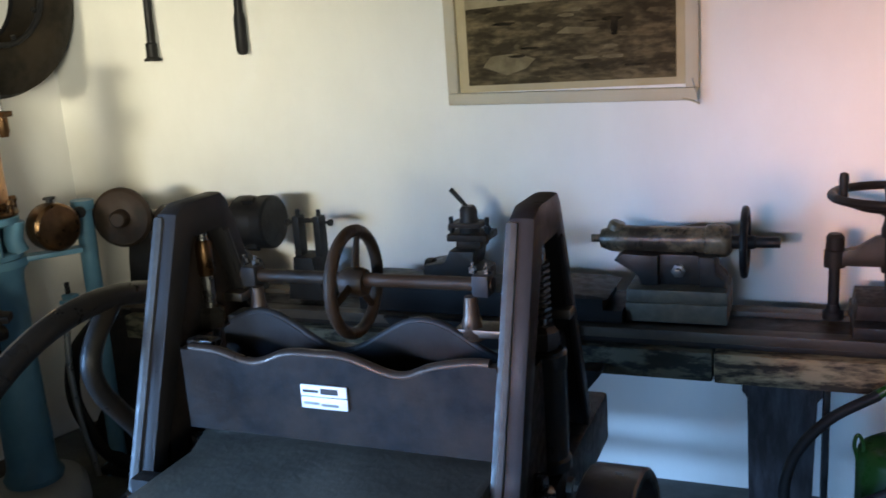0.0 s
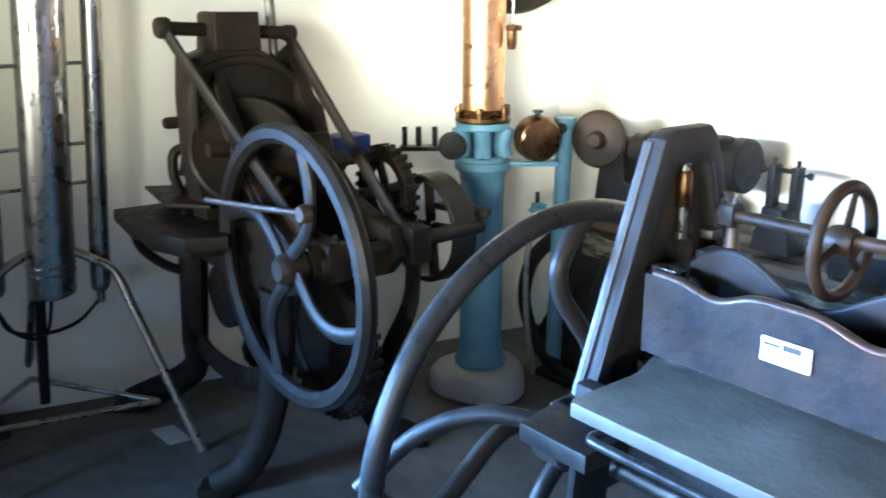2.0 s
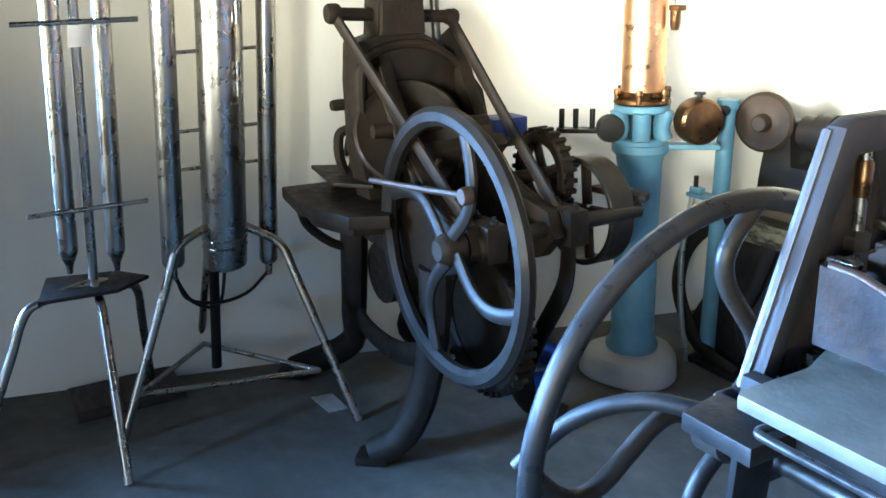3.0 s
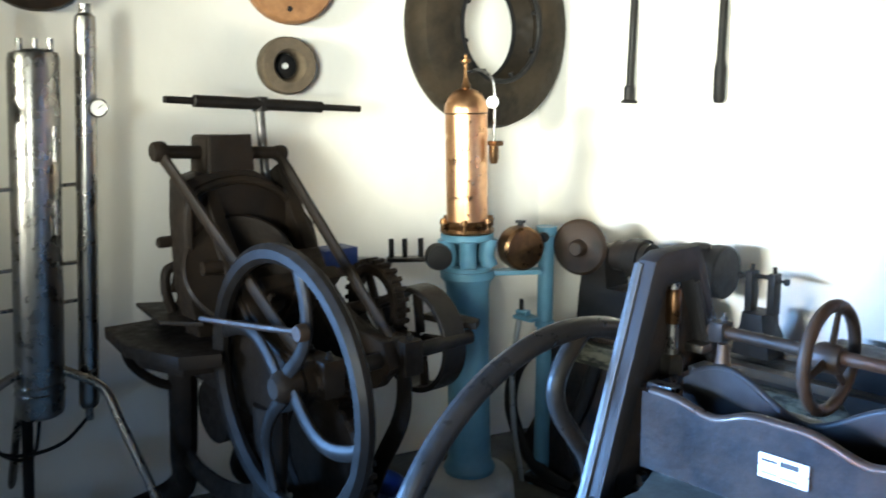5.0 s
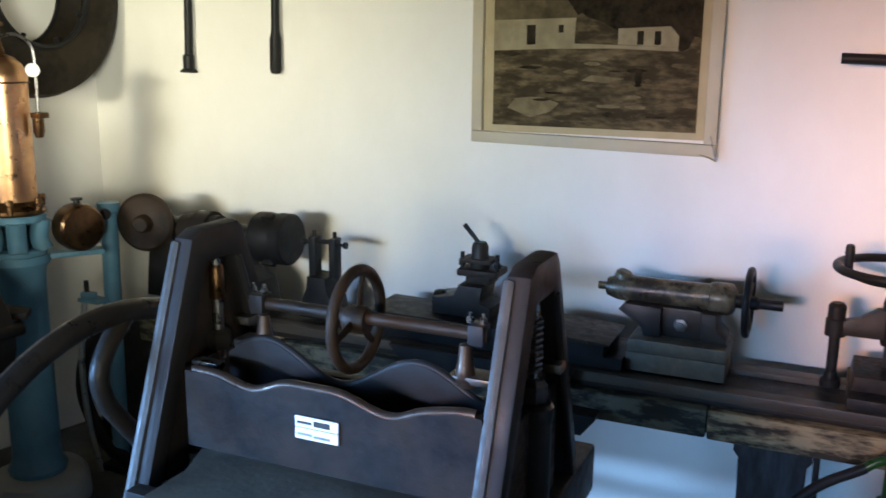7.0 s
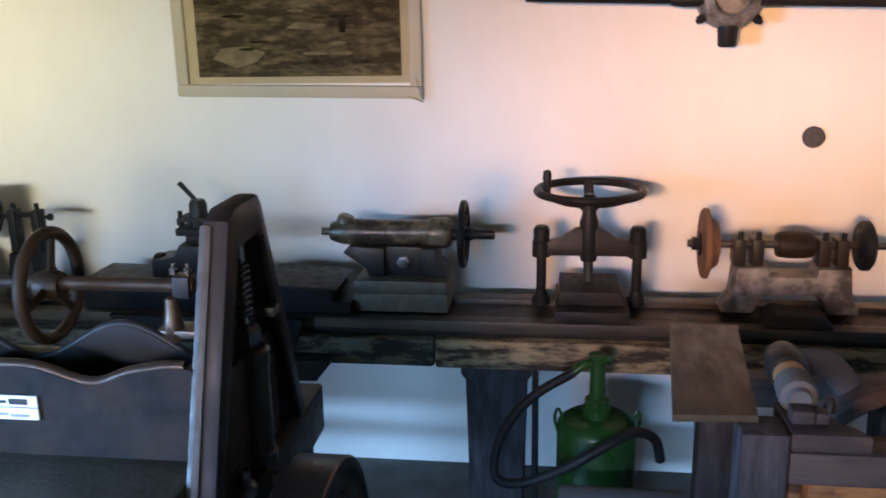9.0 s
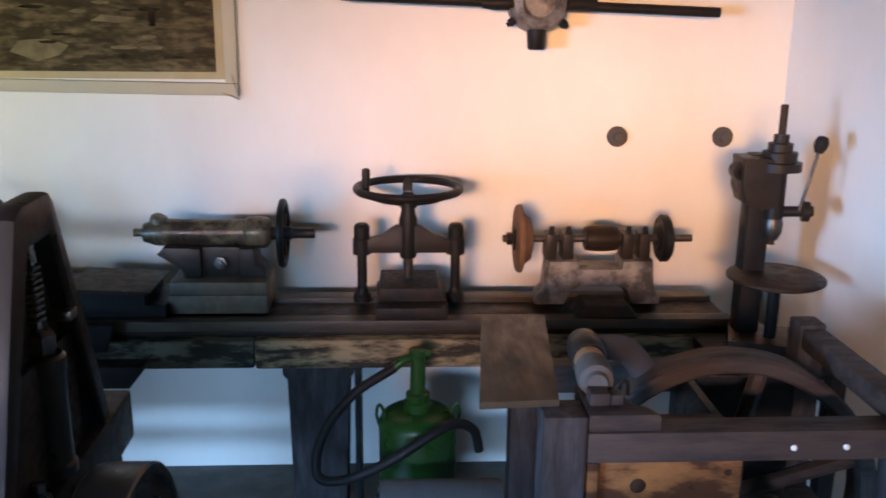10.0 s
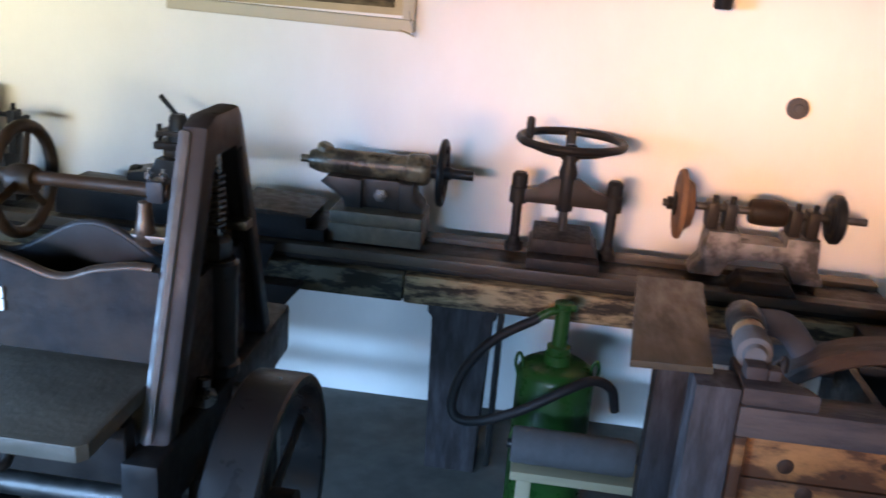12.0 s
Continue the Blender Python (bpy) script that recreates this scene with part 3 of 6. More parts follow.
def make_carriage():
    top = thing("lathe_carriage", (-0.3, 3.58, 0.748), "dark lathe saddle with stepped tool slide standing on the bed", "lathe carriage")
    b = B()
    slab(b, [(-0.72, 0.749), (0.20, 0.749), (0.20, 0.79), (0.14, 0.79), (0.14, 0.826), (-0.72, 0.842)], "y", 3.47, 3.70, 0.006)
    part("saddle", b, IRON_B, top)
    b = B()
    slab(b, [(-0.10, 0.829), (0.155, 0.829), (0.16, 0.836), (0.10, 0.842), (-0.10, 0.85)], "y", 3.455, 3.70, 0.006)
    for k in range(3):
        box(b, (-0.06 + k * 0.07, 3.452, 0.83), (-0.05 + k * 0.07, 3.705, 0.848 - 0.003 * k), 0.002)
    part("slide", b, RUST, top)
    b = B(); slab(b, [(-0.60, 0.749), (0.06, 0.749), (0.03, 0.66), (-0.52, 0.66)], "y", 3.40, 3.438, 0.008)
    part("apron", b, IRON_B, top)
    # tool post
    b = B()
    slab(b, [(-0.49, 0.843), (-0.27, 0.843), (-0.27, 0.885), (-0.31, 0.90), (-0.30, 0.955), (-0.39, 0.955), (-0.41, 0.915), (-0.49, 0.90)], "y", 3.52, 3.66, 0.008)
    tp = part("tool_post", b, IRON, top, "dark oily tool post with clamping screws")
    b = B()
    box(b, (-0.40, 3.53, 0.985), (-0.255, 3.65, 1.01), 0.006)
    box(b, (-0.375, 3.55, 0.956), (-0.285, 3.64, 0.984), 0.006)
    box(b, (-0.395, 3.54, 1.03), (-0.28, 3.63, 1.045), 0.004)
    part("clamp_block", b, RUST, tp)
    b = B(); lathe(b, (-0.335, 3.585, 1.01), (0, 0, 1), [(0, 0), (0.036, 0), (0.036, 0.03), (0.03, 0.05), (0.03, 0.075), (0.022, 0.09), (0, 0.09)], 20)
    part("post_head", b, IRON, tp)
    b = B()
    tube(b, [(-0.335, 3.585, 1.09), (-0.36, 3.59, 1.115), (-0.40, 3.60, 1.152)], 0.007, 8, 3, r_end=0.009)
    part("lever", b, IRON_B, tp)
    for x in (-0.39, -0.262):
        b = B(); rod(b, (x, 3.56, 0.99), (x, 3.56, 1.065), 0.008, n=10)
        lathe(b, (x, 3.56, 1.02), (0, 0, 1), [(0, 0), (0.014, 0), (0.014, 0.015), (0, 0.015)], 6)
        part("screw", b, IRON_B, tp)
    b = B()
    lathe(b, (-0.50, 3.58, 0.885), (1, 0, 0), [(0, 0), (0.026, 0), (0.03, 0.01), (0.03, 0.03), (0.018, 0.04), (0.016, 0.09), (0, 0.09)], 20)
    rod(b, (-0.49, 3.58, 0.88), (-0.475, 3.58, 0.83), 0.007)
    part("crank", b, IRON_B, tp)


make_carriage()


def make_steady():
    top = thing("steady_rest", (-0.97, 3.6, 0.75), "black iron forked steady rest standing on the lathe bed", "steady rest")
    b = B(); slab(b, [(-1.05, 0.75), (-0.90, 0.75), (-0.91, 0.82), (-0.93, 0.86), (-0.935, 0.91), (-1.015, 0.91), (-1.02, 0.86), (-1.04, 0.82)], "y", 3.54, 3.66, 0.006)
    part("foot", b, IRON_B, top)
    for x in (-1.012, -0.925):
        b = B(); box(b, (x - 0.014, 3.575, 0.905), (x + 0.014, 3.625, 1.055), 0.004)
        part("prong", b, IRON_B, top)
        b = B(); rod(b, (x, 3.60, 1.05), (x, 3.60, 1.078), 0.008, n=10)
        part("screw", b, IRON_B, top)
        b = B(); s = -1 if x < -0.97 else 1
        rod(b, (x + s * 0.01, 3.60, 1.03), (x + s * 0.04, 3.60, 1.03), 0.006, n=10)
        lathe(b, (x + s * 0.04, 3.60, 1.03), (s, 0, 0), [(0, 0), (0.013, 0), (0.013, 0.012), (0, 0.012)], 12)
        part("thumbscrew", b, IRON_B, top)
    b = B(); rod(b, (-1.0, 3.60, 1.037), (-0.935, 3.60, 1.037), 0.009, n=10)
    part("bridge", b, IRON_B, top)


make_steady()


def make_headstock():
    top = thing("lathe_headstock", (-1.5, 3.6, 0.75), "dark iron lathe headstock with pulley drum and chuck on its bed", "headstock")
    b = B(); slab(b, [(-1.78, 0.75), (-1.22, 0.75), (-1.24, 0.86), (-1.32, 0.90), (-1.34, 1.02), (-1.42, 1.02), (-1.44, 0.9), (-1.62, 0.9), (-1.64, 1.06), (-1.74, 1.06), (-1.77, 0.86)], "y", 3.53, 3.68, 0.01)
    part("housing", b, IRON_B, top)
    b = B(); rod(b, (-1.85, 3.6, 1.03), (-1.12, 3.6, 1.03), 0.04)
    part("spindle", b, IRON, top)
    b = B(); lathe(b, (-1.735, 3.49, 1.06), (-0.3, 0.95, 0), [(0, -0.04), (0.026, -0.04), (0.034, -0.03), (0.036, 0.0), (0.06, 0.004), (0.105, 0.0), (0.117, 0.008), (0.117, 0.024), (0.10, 0.04), (0.07, 0.07), (0.05, 0.11), (0, 0.11)], 44)
    part("face_disc", b, RUST, top, "rusty conical face disc")
    b = B(); lathe(b, (-1.62, 3.6, 1.03), (1, 0, 0), [(0, 0), (0.062, 0), (0.062, 0.07), (0.08, 0.07), (0.08, 0.14), (0.066, 0.14), (0.066, 0.17), (0, 0.17)], 32)
    part("cone_pulley", b, IRON, top)
    b = B(); lathe(b, (-1.27, 3.6, 1.03), (1, 0, 0), [(0, 0), (0.086, 0), (0.098, 0.012), (0.1, 0.05), (0.092, 0.1), (0.1, 0.105), (0.1, 0.15), (0.092, 0.158), (0, 0.158)], 36)
    ch = part("chuck", b, IRON_B, top, "black three-jaw chuck")
    for k in range(3):
        b = B(); a = k * 2.094 + 0.5
        m = Matrix.Translation((-1.19, 3.6, 1.03)) @ Matrix.Rotation(a, 4, "X")
        box(b, (-0.02, -0.014, 0.092), (0.03, 0.014, 0.112), 0.003, m)
        part("jaw_screw", b, IRON_B, ch)
    # curved cast stand under the headstock
    b = B(); tube(b, [(-1.80, 3.47, 0.69), (-1.92, 3.46, 0.62), (-2.05, 3.45, 0.48), (-2.08, 3.44, 0.30), (-2.0, 3.43, 0.15), (-1.88, 3.42, 0.06), (-1.70, 3.42, 0.02)], 0.034, 10, 6, flat=0.7)
    part("stand_leg", b, IRON_B, top)
    b = B(); slab(b, [(-1.86, 0.70), (-1.52, 0.70), (-1.52, 0.34), (-1.64, 0.24), (-1.74, 0.03), (-1.98, 0.03), (-2.03, 0.15), (-1.96, 0.27), (-1.90, 0.42), (-1.88, 0.56)], "y", 3.46, 3.51, 0.012)
    part("stand_web", b, GREYIRON, top)
    b = B(); tube(b, [(-1.58, 3.44, 0.64), (-1.66, 3.44, 0.42), (-1.72, 3.44, 0.26), (-1.62, 3.42, 0.10), (-1.54, 3.40, 0.02)], 0.03, 10, 6, flat=0.7)
    part("stand_leg", b, IRON_B, top)
    b = B(); box(b, (-1.95, 3.38, 0.0), (-1.5, 3.46, 0.03), 0.008)
    part("stand_foot", b, IRON_B, top)


make_headstock()


def make_tailstock():
    top = thing("lathe_tailstock", (0.36, 3.62, 0.748), "oily brown lathe tailstock with handwheel standing on the bed", "tailstock")
    b = B(); box(b, (0.203, 3.50, 0.749), (0.513, 3.70, 0.812), 0.008); box(b, (0.206, 3.505, 0.81), (0.512, 3.695, 0.853), 0.008)
    part("base", b, GREASED, top, "grease-stained iron base block")
    b = B(); slab(b, [(0.245, 0.852), (0.30, 0.852), (0.30, 0.95), (0.185, 0.955), (0.16, 0.93), (0.20, 0.905), (0.235, 0.88)], "y", 3.55, 3.68, 0.012)
    slab(b, [(0.425, 0.852), (0.505, 0.852), (0.50, 0.875), (0.475, 0.90), (0.47, 0.95), (0.42, 0.95)], "y", 3.55, 3.68, 0.012)
    box(b, (0.29, 3.575, 0.852), (0.43, 3.67, 0.95), 0.008)
    part("pedestal", b, IRON, top, "dark oily pedestal under the barrel")
    b = B(); lathe(b, (0.36, 3.572, 0.90), (0, -1, 0), [(0, 0), (0.022, 0), (0.022, 0.012), (0.012, 0.014), (0.012, 0.03), (0, 0.032)], 6)
    part("clamp_nut", b, STEEL, top)
    b = B(); lathe(b, (0.075, 3.63, 0.985), (1, 0, 0), [(0, 0), (0.013, 0.0), (0.013, 0.028), (0.03, 0.032), (0.042, 0.07), (0.045, 0.12), (0.043, 0.16), (0.043, 0.36), (0.05, 0.365), (0.052, 0.38), (0.052, 0.42), (0.046, 0.432), (0.034, 0.44), (0, 0.44)], 30)
    part("barrel", b, OILYCAST, top, "greasy tailstock barrel with glints painted into its mottling")
    b = B(); lathe(b, (0.155, 3.63, 1.015), (0.35, 0, 0.93), [(0, 0), (0.03, 0), (0.03, 0.018), (0.022, 0.028), (0, 0.03)], 18)
    part("clamp_knob", b, OILYCAST, top)
    b = B(); torus(b, (0.553, 3.63, 0.982), (1, 0, 0), 0.102, 0.0115, 44, 12)
    hw = part("handwheel", b, IRON_B, top, "black spoked handwheel")
    for k in range(4):
        a = k * math.pi / 2 + 0.5
        b = B(); tube(b, [(0.55, 3.63 + r * math.cos(a), 0.982 + r * math.sin(a)) for r in (0.015, 0.06, 0.1)], 0.009, 8, 3)
        part("spoke", b, IRON_B, hw)
    b = B(); lathe(b, (0.50, 3.63, 0.982), (1, 0, 0), [(0, 0), (0.022, 0), (0.022, 0.08), (0.017, 0.085), (0.017, 0.155), (0, 0.157)], 20)
    part("screw_end", b, IRON_B, top)


make_tailstock()


def make_copy_press():
    cx, cy = 0.960, 3.63
    top = thing("copying_press", (cx, cy, 0.748), "small black iron screw press with large horizontal handwheel", "screw press")
    b = B(); box(b, (0.855, 3.44, 0.749), (1.085, 3.74, 0.785), 0.006)
    slab(b, [(0.862, 0.786), (1.078, 0.786), (1.055, 0.832), (0.868, 0.832)], "y", 3.50, 3.72, 0.008)
    part("platen", b, GREYIRON, top, "grey pressing plate")
    for x in (0.808, 1.116):
        b = B(); rod(b, (x, cy, 0.749), (x, cy, 0.96), 0.016)
        part("post", b, IRON_B, top)
        b = B(); lathe(b, (x, cy, 0.749), (0, 0, 1), [(0, 0), (0.03, 0), (0.03, 0.022), (0.022, 0.03), (0.018, 0.045), (0, 0.045)], 20)
        part("post_foot", b, IRON_B, top)
        b = B(); lathe(b, (x, cy, 0.912), (0, 0, 1), [(0, 0), (0.03, 0), (0.03, 0.05), (0.026, 0.055), (0.026, 0.092), (0.018, 0.102), (0, 0.103)], 20)
        part("post_cap", b, IRON_B, top)
    b = B(); slab(b, [(0.80, 0.918), (1.125, 0.918), (1.125, 0.955), (1.05, 0.975), (1.0, 1.008), (0.92, 1.008), (0.87, 0.975), (0.80, 0.955)], "y", cy - 0.022, cy + 0.022, 0.006)
    part("yoke", b, IRON, top, "dark arched iron yoke")
    b = B(); lathe(b, (cx, cy, 0.90), (0, 0, 1), [(0, 0), (0.026, 0), (0.03, 0.02), (0.03, 0.13), (0.024, 0.15), (0.02, 0.19), (0.02, 0.2), (0, 0.2)], 24)
    part("boss", b, IRON_B, top)
    b = B(); rod(b, (cx, cy, 0.832), (cx, cy, 1.12), 0.014)
    for k in range(9):
        torus(b, (cx, cy, 0.846 + k * 0.007), (0, 0, 1), 0.014, 0.003, 18, 6)
    part("screw", b, STEEL, top)
    b = B(); torus(b, (cx, cy, 1.13), (0, 0, 1), 0.166, 0.0135, 56, 12)
    hw = part("handwheel", b, IRON_B, top, "black three-spoked handwheel")
    for k in range(3):
        a = k * 2 * math.pi / 3 + math.pi / 2
        b = B(); tube(b, [(cx + r * math.cos(a), cy + r * math.sin(a), z) for r, z in ((0.02, 1.085), (0.09, 1.10), (0.163, 1.13))], 0.011, 8, 4, flat=1.5, up=(-math.sin(a), math.cos(a), 0))
        part("spoke", b, IRON_B, hw)
    b = B(); lathe(b, (cx, cy, 1.07), (0, 0, 1), [(0, 0), (0.03, 0), (0.03, 0.03), (0.018, 0.045), (0, 0.047)], 20)
    part("hub", b, IRON_B, hw)
    b = B(); lathe(b, (0.825, 3.59, 1.13), (0, 0, 1), [(0, 0), (0.012, 0), (0.012, 0.02), (0.014, 0.05), (0.012, 0.07), (0, 0.075)], 14)
    part("crank_grip", b, IRON_B, hw)


make_copy_press()


def make_grinder():
    y, z = 3.63, 0.962
    top = thing("grinding_head", (1.59, y, 0.748), "belt-driven grinding spindle on a bare grey casting on the bed", "grinder")
    b = B()
    slab(b, [(1.38, 0.749), (1.475, 0.749), (1.50, 0.80), (1.53, 0.812), (1.65, 0.812), (1.68, 0.80), (1.705, 0.749), (1.80, 0.749), (1.795, 0.77), (1.775, 0.80), (1.765, 0.90), (1.665, 0.90), (1.66, 0.872), (1.525, 0.872), (1.52, 0.90), (1.42, 0.90), (1.41, 0.80), (1.387, 0.77)], "y", 3.57, 3.69, 0.012)
    part("stand", b, GREYCAST, top, "bare grey arched casting")
    b = B(); slab(b, [(1.49, 0.75), (1.69, 0.75), (1.66, 0.79), (1.52, 0.79)], "y", 3.44, 3.566, 0.008)
    part("foot_plate", b, IRON, top)
    for x in (1.43, 1.485, 1.685, 1.74):
        b = B(); box(b, (x - 0.02, 3.59, 0.895), (x + 0.02, 3.67, 0.985), 0.012)
        part("bearing_cap", b, IRON, top)
        for z0, z1 in ((0.98, 1.008), (0.85, 0.9)):
            b = B(); rod(b, (x, 3.603, z0), (x, 3.603, z1), 0.009, n=10)
            part("bolt", b, IRON_B, top)
    b = B(); rod(b, (1.272, y, z), (1.905, y, z), 0.0125)
    part("spindle", b, STEEL, top)
    b = B(); lathe(b, (1.312, y, z), (1, 0, 0), [(0, 0), (0.108, 0.004), (0.113, 0.01), (0.113, 0.02), (0.085, 0.03), (0.07, 0.05), (0.03, 0.06), (0, 0.06)], 48)
    part("grinding_wheel", b, GRIND, top, "brown tapered grinding wheel")
    b = B(); lathe(b, (1.285, y, z), (1, 0, 0), [(0, 0), (0.022, 0), (0.022, 0.018), (0.04, 0.02), (0.04, 0.027), (0, 0.027)], 6)
    part("nut", b, IRON_B, top)
    b = B(); lathe(b, (1.545, y, z), (1, 0, 0), [(0, 0), (0.036, 0), (0.04, 0.006), (0.043, 0.03), (0.044, 0.055), (0.043, 0.08), (0.04, 0.105), (0.036, 0.111), (0, 0.111)], 28)
    part("belt_pulley", b, RUST, top, "rusty flat belt pulley")
    b = B(); lathe(b, (1.785, y, z), (1, 0, 0), [(0, 0), (0.04, 0), (0.05, 0.008), (0.07, 0.008), (0.079, 0.016), (0.079, 0.034), (0.07, 0.042), (0, 0.042)], 36)
    part("end_wheel", b, IRON_B, top)


make_grinder()

# ---- bench top in the corner with the drill ----
b = B(); box(b, (1.86, 3.13, 0.66), (2.26, 3.42, 0.70), 0.008)
corner_bench = thing("corner_bench", (2.06, 3.3, 0), "dark timber corner bench beside the lathe bed", "bench")
part("top", b, DARKWOOD, corner_bench)
for x, y in ((1.89, 3.16), (2.21, 3.16), (2.06, 3.39)):
    b = B(); box(b, (x - 0.025, y - 0.025, 0), (x + 0.025, y + 0.025, 0.66), 0.004)
    part("leg", b, POSTWOOD, corner_bench)


def make_drill():
    top = thing("bench_drill", (2.04, 3.32, 0.70), "dark iron bench drill with round table standing in the corner", "bench drill")
    m = Matrix.Translation((2.065, 3.36, 0.70)) @ Matrix.Rotation(radians(-20), 4, "Z")
    b = B(); box(b, (-0.105, -0.135, 0.0), (0.10, 0.06, 0.035), 0.008, m)
    part("base", b, LIP, top, "brown worn base plate")
    b = B(); box(b, (1.968, 3.33, 0.735), (2.038, 3.40, 1.29), 0.01)
    part("column", b, IRON_B, top)
    b = B(); rod(b, (2.06, 3.30, 0.735), (2.06, 3.30, 0.89), 0.018)
    part("table_stem", b, IRON_B, top)
    b = B(); lathe(b, (2.055, 3.29, 0.91), (0, 0, 1), [(0, 0), (0.06, 0), (0.134, 0.008), (0.143, 0.014), (0.143, 0.022), (0.137, 0.026), (0, 0.026)], 44)
    part("table", b, RUST, top, "round rusty work table")
    b = B(); slab(b, [(1.93, 1.19), (1.945, 1.15), (2.0, 1.13), (2.04, 1.14), (2.045, 1.27), (2.02, 1.285), (1.93, 1.285)], "y", 3.29, 3.40, 0.008)
    part("head", b, IRON, top)
    b = B(); ring(b, (1.938, 3.345, 1.24), (0, 1, 0), 0.028, 0.012, 0.05, 20)
    part("belt_guide", b, IRON_B, top)
    b = B(); rod(b, (2.045, 3.33, 1.02), (2.045, 3.33, 1.437), 0.011)
    part("spindle", b, RUST, top)
    b = B(); lathe(b, (2.045, 3.33, 1.245), (0, 0, 1), [(0, 0), (0.066, 0), (0.066, 0.025), (0.05, 0.027), (0.05, 0.055), (0.036, 0.057), (0.036, 0.08), (0.022, 0.082), (0.022, 0.105), (0, 0.105)], 28)
    part("step_pulley", b, IRON, top, "dark stepped pulley")
    b = B(); rod(b, (2.045, 3.33, 1.1), (2.045, 3.33, 1.25), 0.027)
    part("quill", b, IRON_B, top)
    b = B(); lathe(b, (2.045, 3.33, 1.035), (0, 0, 1), [(0, 0), (0.018, 0), (0.028, 0.02), (0.03, 0.05), (0.024, 0.07), (0, 0.07)], 20)
    part("chuck", b, STEEL, top)
    b = B(); rod(b, (2.07, 3.33, 1.12), (2.155, 3.31, 1.125), 0.016); lathe(b, (2.125, 3.318, 1.123), (1, -0.2, 0), [(0, 0), (0.03, 0), (0.03, 0.02), (0, 0.02)], 18)
    part("feed_shaft", b, IRON_B, top)
    b = B(); rod(b, (2.108, 3.30, 1.13), (2.148, 3.30, 1.31), 0.005, n=10)
    lv = part("feed_lever", b, STEEL, top)
    b = B(); lathe(b, (2.146, 3.30, 1.30), (0.2, 0, 1), [(0, 0), (0.012, 0.0), (0.02, 0.018), (0.021, 0.032), (0.014, 0.048), (0, 0.052)], 16)
    part("knob", b, IRON_B, lv)


make_drill()

# ---- treadle-driven timber machine ----


def make_treadle():
    top = thing("treadle_lathe", (1.6, 2.6, 0), "dark timber treadle lathe frame with a big driving wheel", "treadle lathe")
    for x0, x1, y0, y1, z in ((1.20, 1.285, 2.30, 2.385, 0.955), (1.90, 1.965, 2.30, 2.375, 0.968), (1.90, 1.965, 2.77, 2.84, 0.965), (1.20, 1.285, 2.77, 2.84, 0.90)):
        b = B(); box(b, (x0, y0, 0), (x1, y1, z), 0.007)
        part("post", b, POSTWOOD, top, "dark square timber post")
    b = B(); box(b, (1.286, 2.302, 0.856), (1.899, 2.37, 0.92), 0.007)
    fb = part("front_beam", b, DARKWOOD, top, "dark timber front beam")
    for x in (1.688, 1.792):
        b = B(); lathe(b, (x, 2.302, 0.885), (0, -1, 0), [(0, 0), (0.0062, 0), (0.0052, 0.003), (0, 0.0045)], 14)
        part("bolt", b, WHITE, fb, "small white painted bolt head")
    b = B(); box(b, (1.903, 2.376, 0.905), (1.962, 2.769, 0.955), 0.007)
    part("side_rail", b, DARKWOOD, top)
    b = B(); box(b, (1.903, 2.376, 0.46), (1.962, 2.769, 0.54), 0.007)
    part("side_rail", b, DARKWOOD, top)
    b = B(); box(b, (1.286, 2.775, 0.79), (1.899, 2.838, 0.86), 0.007)
    part("back_beam", b, DARKWOOD, top)
    b = B(); box(b, (1.286, 2.31, 0.30), (1.899, 2.36, 0.38), 0.007)
    part("lower_rail", b, DARKWOOD, top)
    b = B(); slab(b, [(1.08, 2.335), (1.236, 2.345), (1.286, 2.84), (1.13, 2.84)], "z", 0.956, 0.972, 0.004)
    part("side_board", b, PLANK, top, "brown oiled side board")
    b = B(); box(b, (1.288, 2.306, 0.40), (1.312, 2.36, 0.855), 0.004)
    part("cheek", b, PINE, top, "reddish timber cheek")
    z = 0.855
    for h in (0.09, 0.066, 0.075, 0.09, 0.1):
        b = B(); box(b, (1.316, 2.318, z - h + 0.003), (1.598, 2.345, z), 0.004)
        bd = part("board", b, PINE, top, "knotty orange pine board")
        for kx, kz, kr in {0.09: ((1.393, 0.056, 0.017), (1.50, 0.062, 0.006), (1.57, 0.03, 0.008)), 0.066: ((1.437, 0.022, 0.018), (1.55, 0.05, 0.008))}.get(h, ()):
            b = B(); lathe(b, (kx, 2.3185, z - kz), (0, -1, 0), [(0, 0), (kr, 0), (kr * 0.9, 0.0012), (0, 0.0016)], 14)
            part("knot", b, KNOT, bd)
        z -= h
    b = B(); box(b, (1.60, 2.36, 0.40), (1.62, 2.76, 0.86), 0.004)
    part("inner_panel", b, IRON_B, top)
    # spindle roller with its block
    b = B(); slab(b, [(1.287, 2.304), (1.425, 2.304), (1.41, 2.34), (1.385, 2.36), (1.36, 2.45), (1.287, 2.45)], "z", 0.921, 0.957, 0.007)
    part("rest_board", b, DARKWOOD, top)
    b = B(); lathe(b, (1.318, 2.385, 0.985), (0.07, 1, 0), [(0, 0), (0.02, 0), (0.024, 0.012), (0.034, 0.016), (0.037, 0.03), (0.037, 0.05), (0.033, 0.054), (0.036, 0.06), (0.036, 0.08), (0.03, 0.085), (0, 0.085)], 28)
    part("spindle_block", b, STONE, top, "grey turned spindle block")
    b = B(); lathe(b, (1.324, 2.47, 0.985), (0.07, 1, 0), [(0, 0), (0.029, 0), (0.032, 0.01), (0.032, 0.04), (0.028, 0.048), (0, 0.048)], 24)
    part("spindle_collar", b, TURNED, top, "turned orange wood collar")
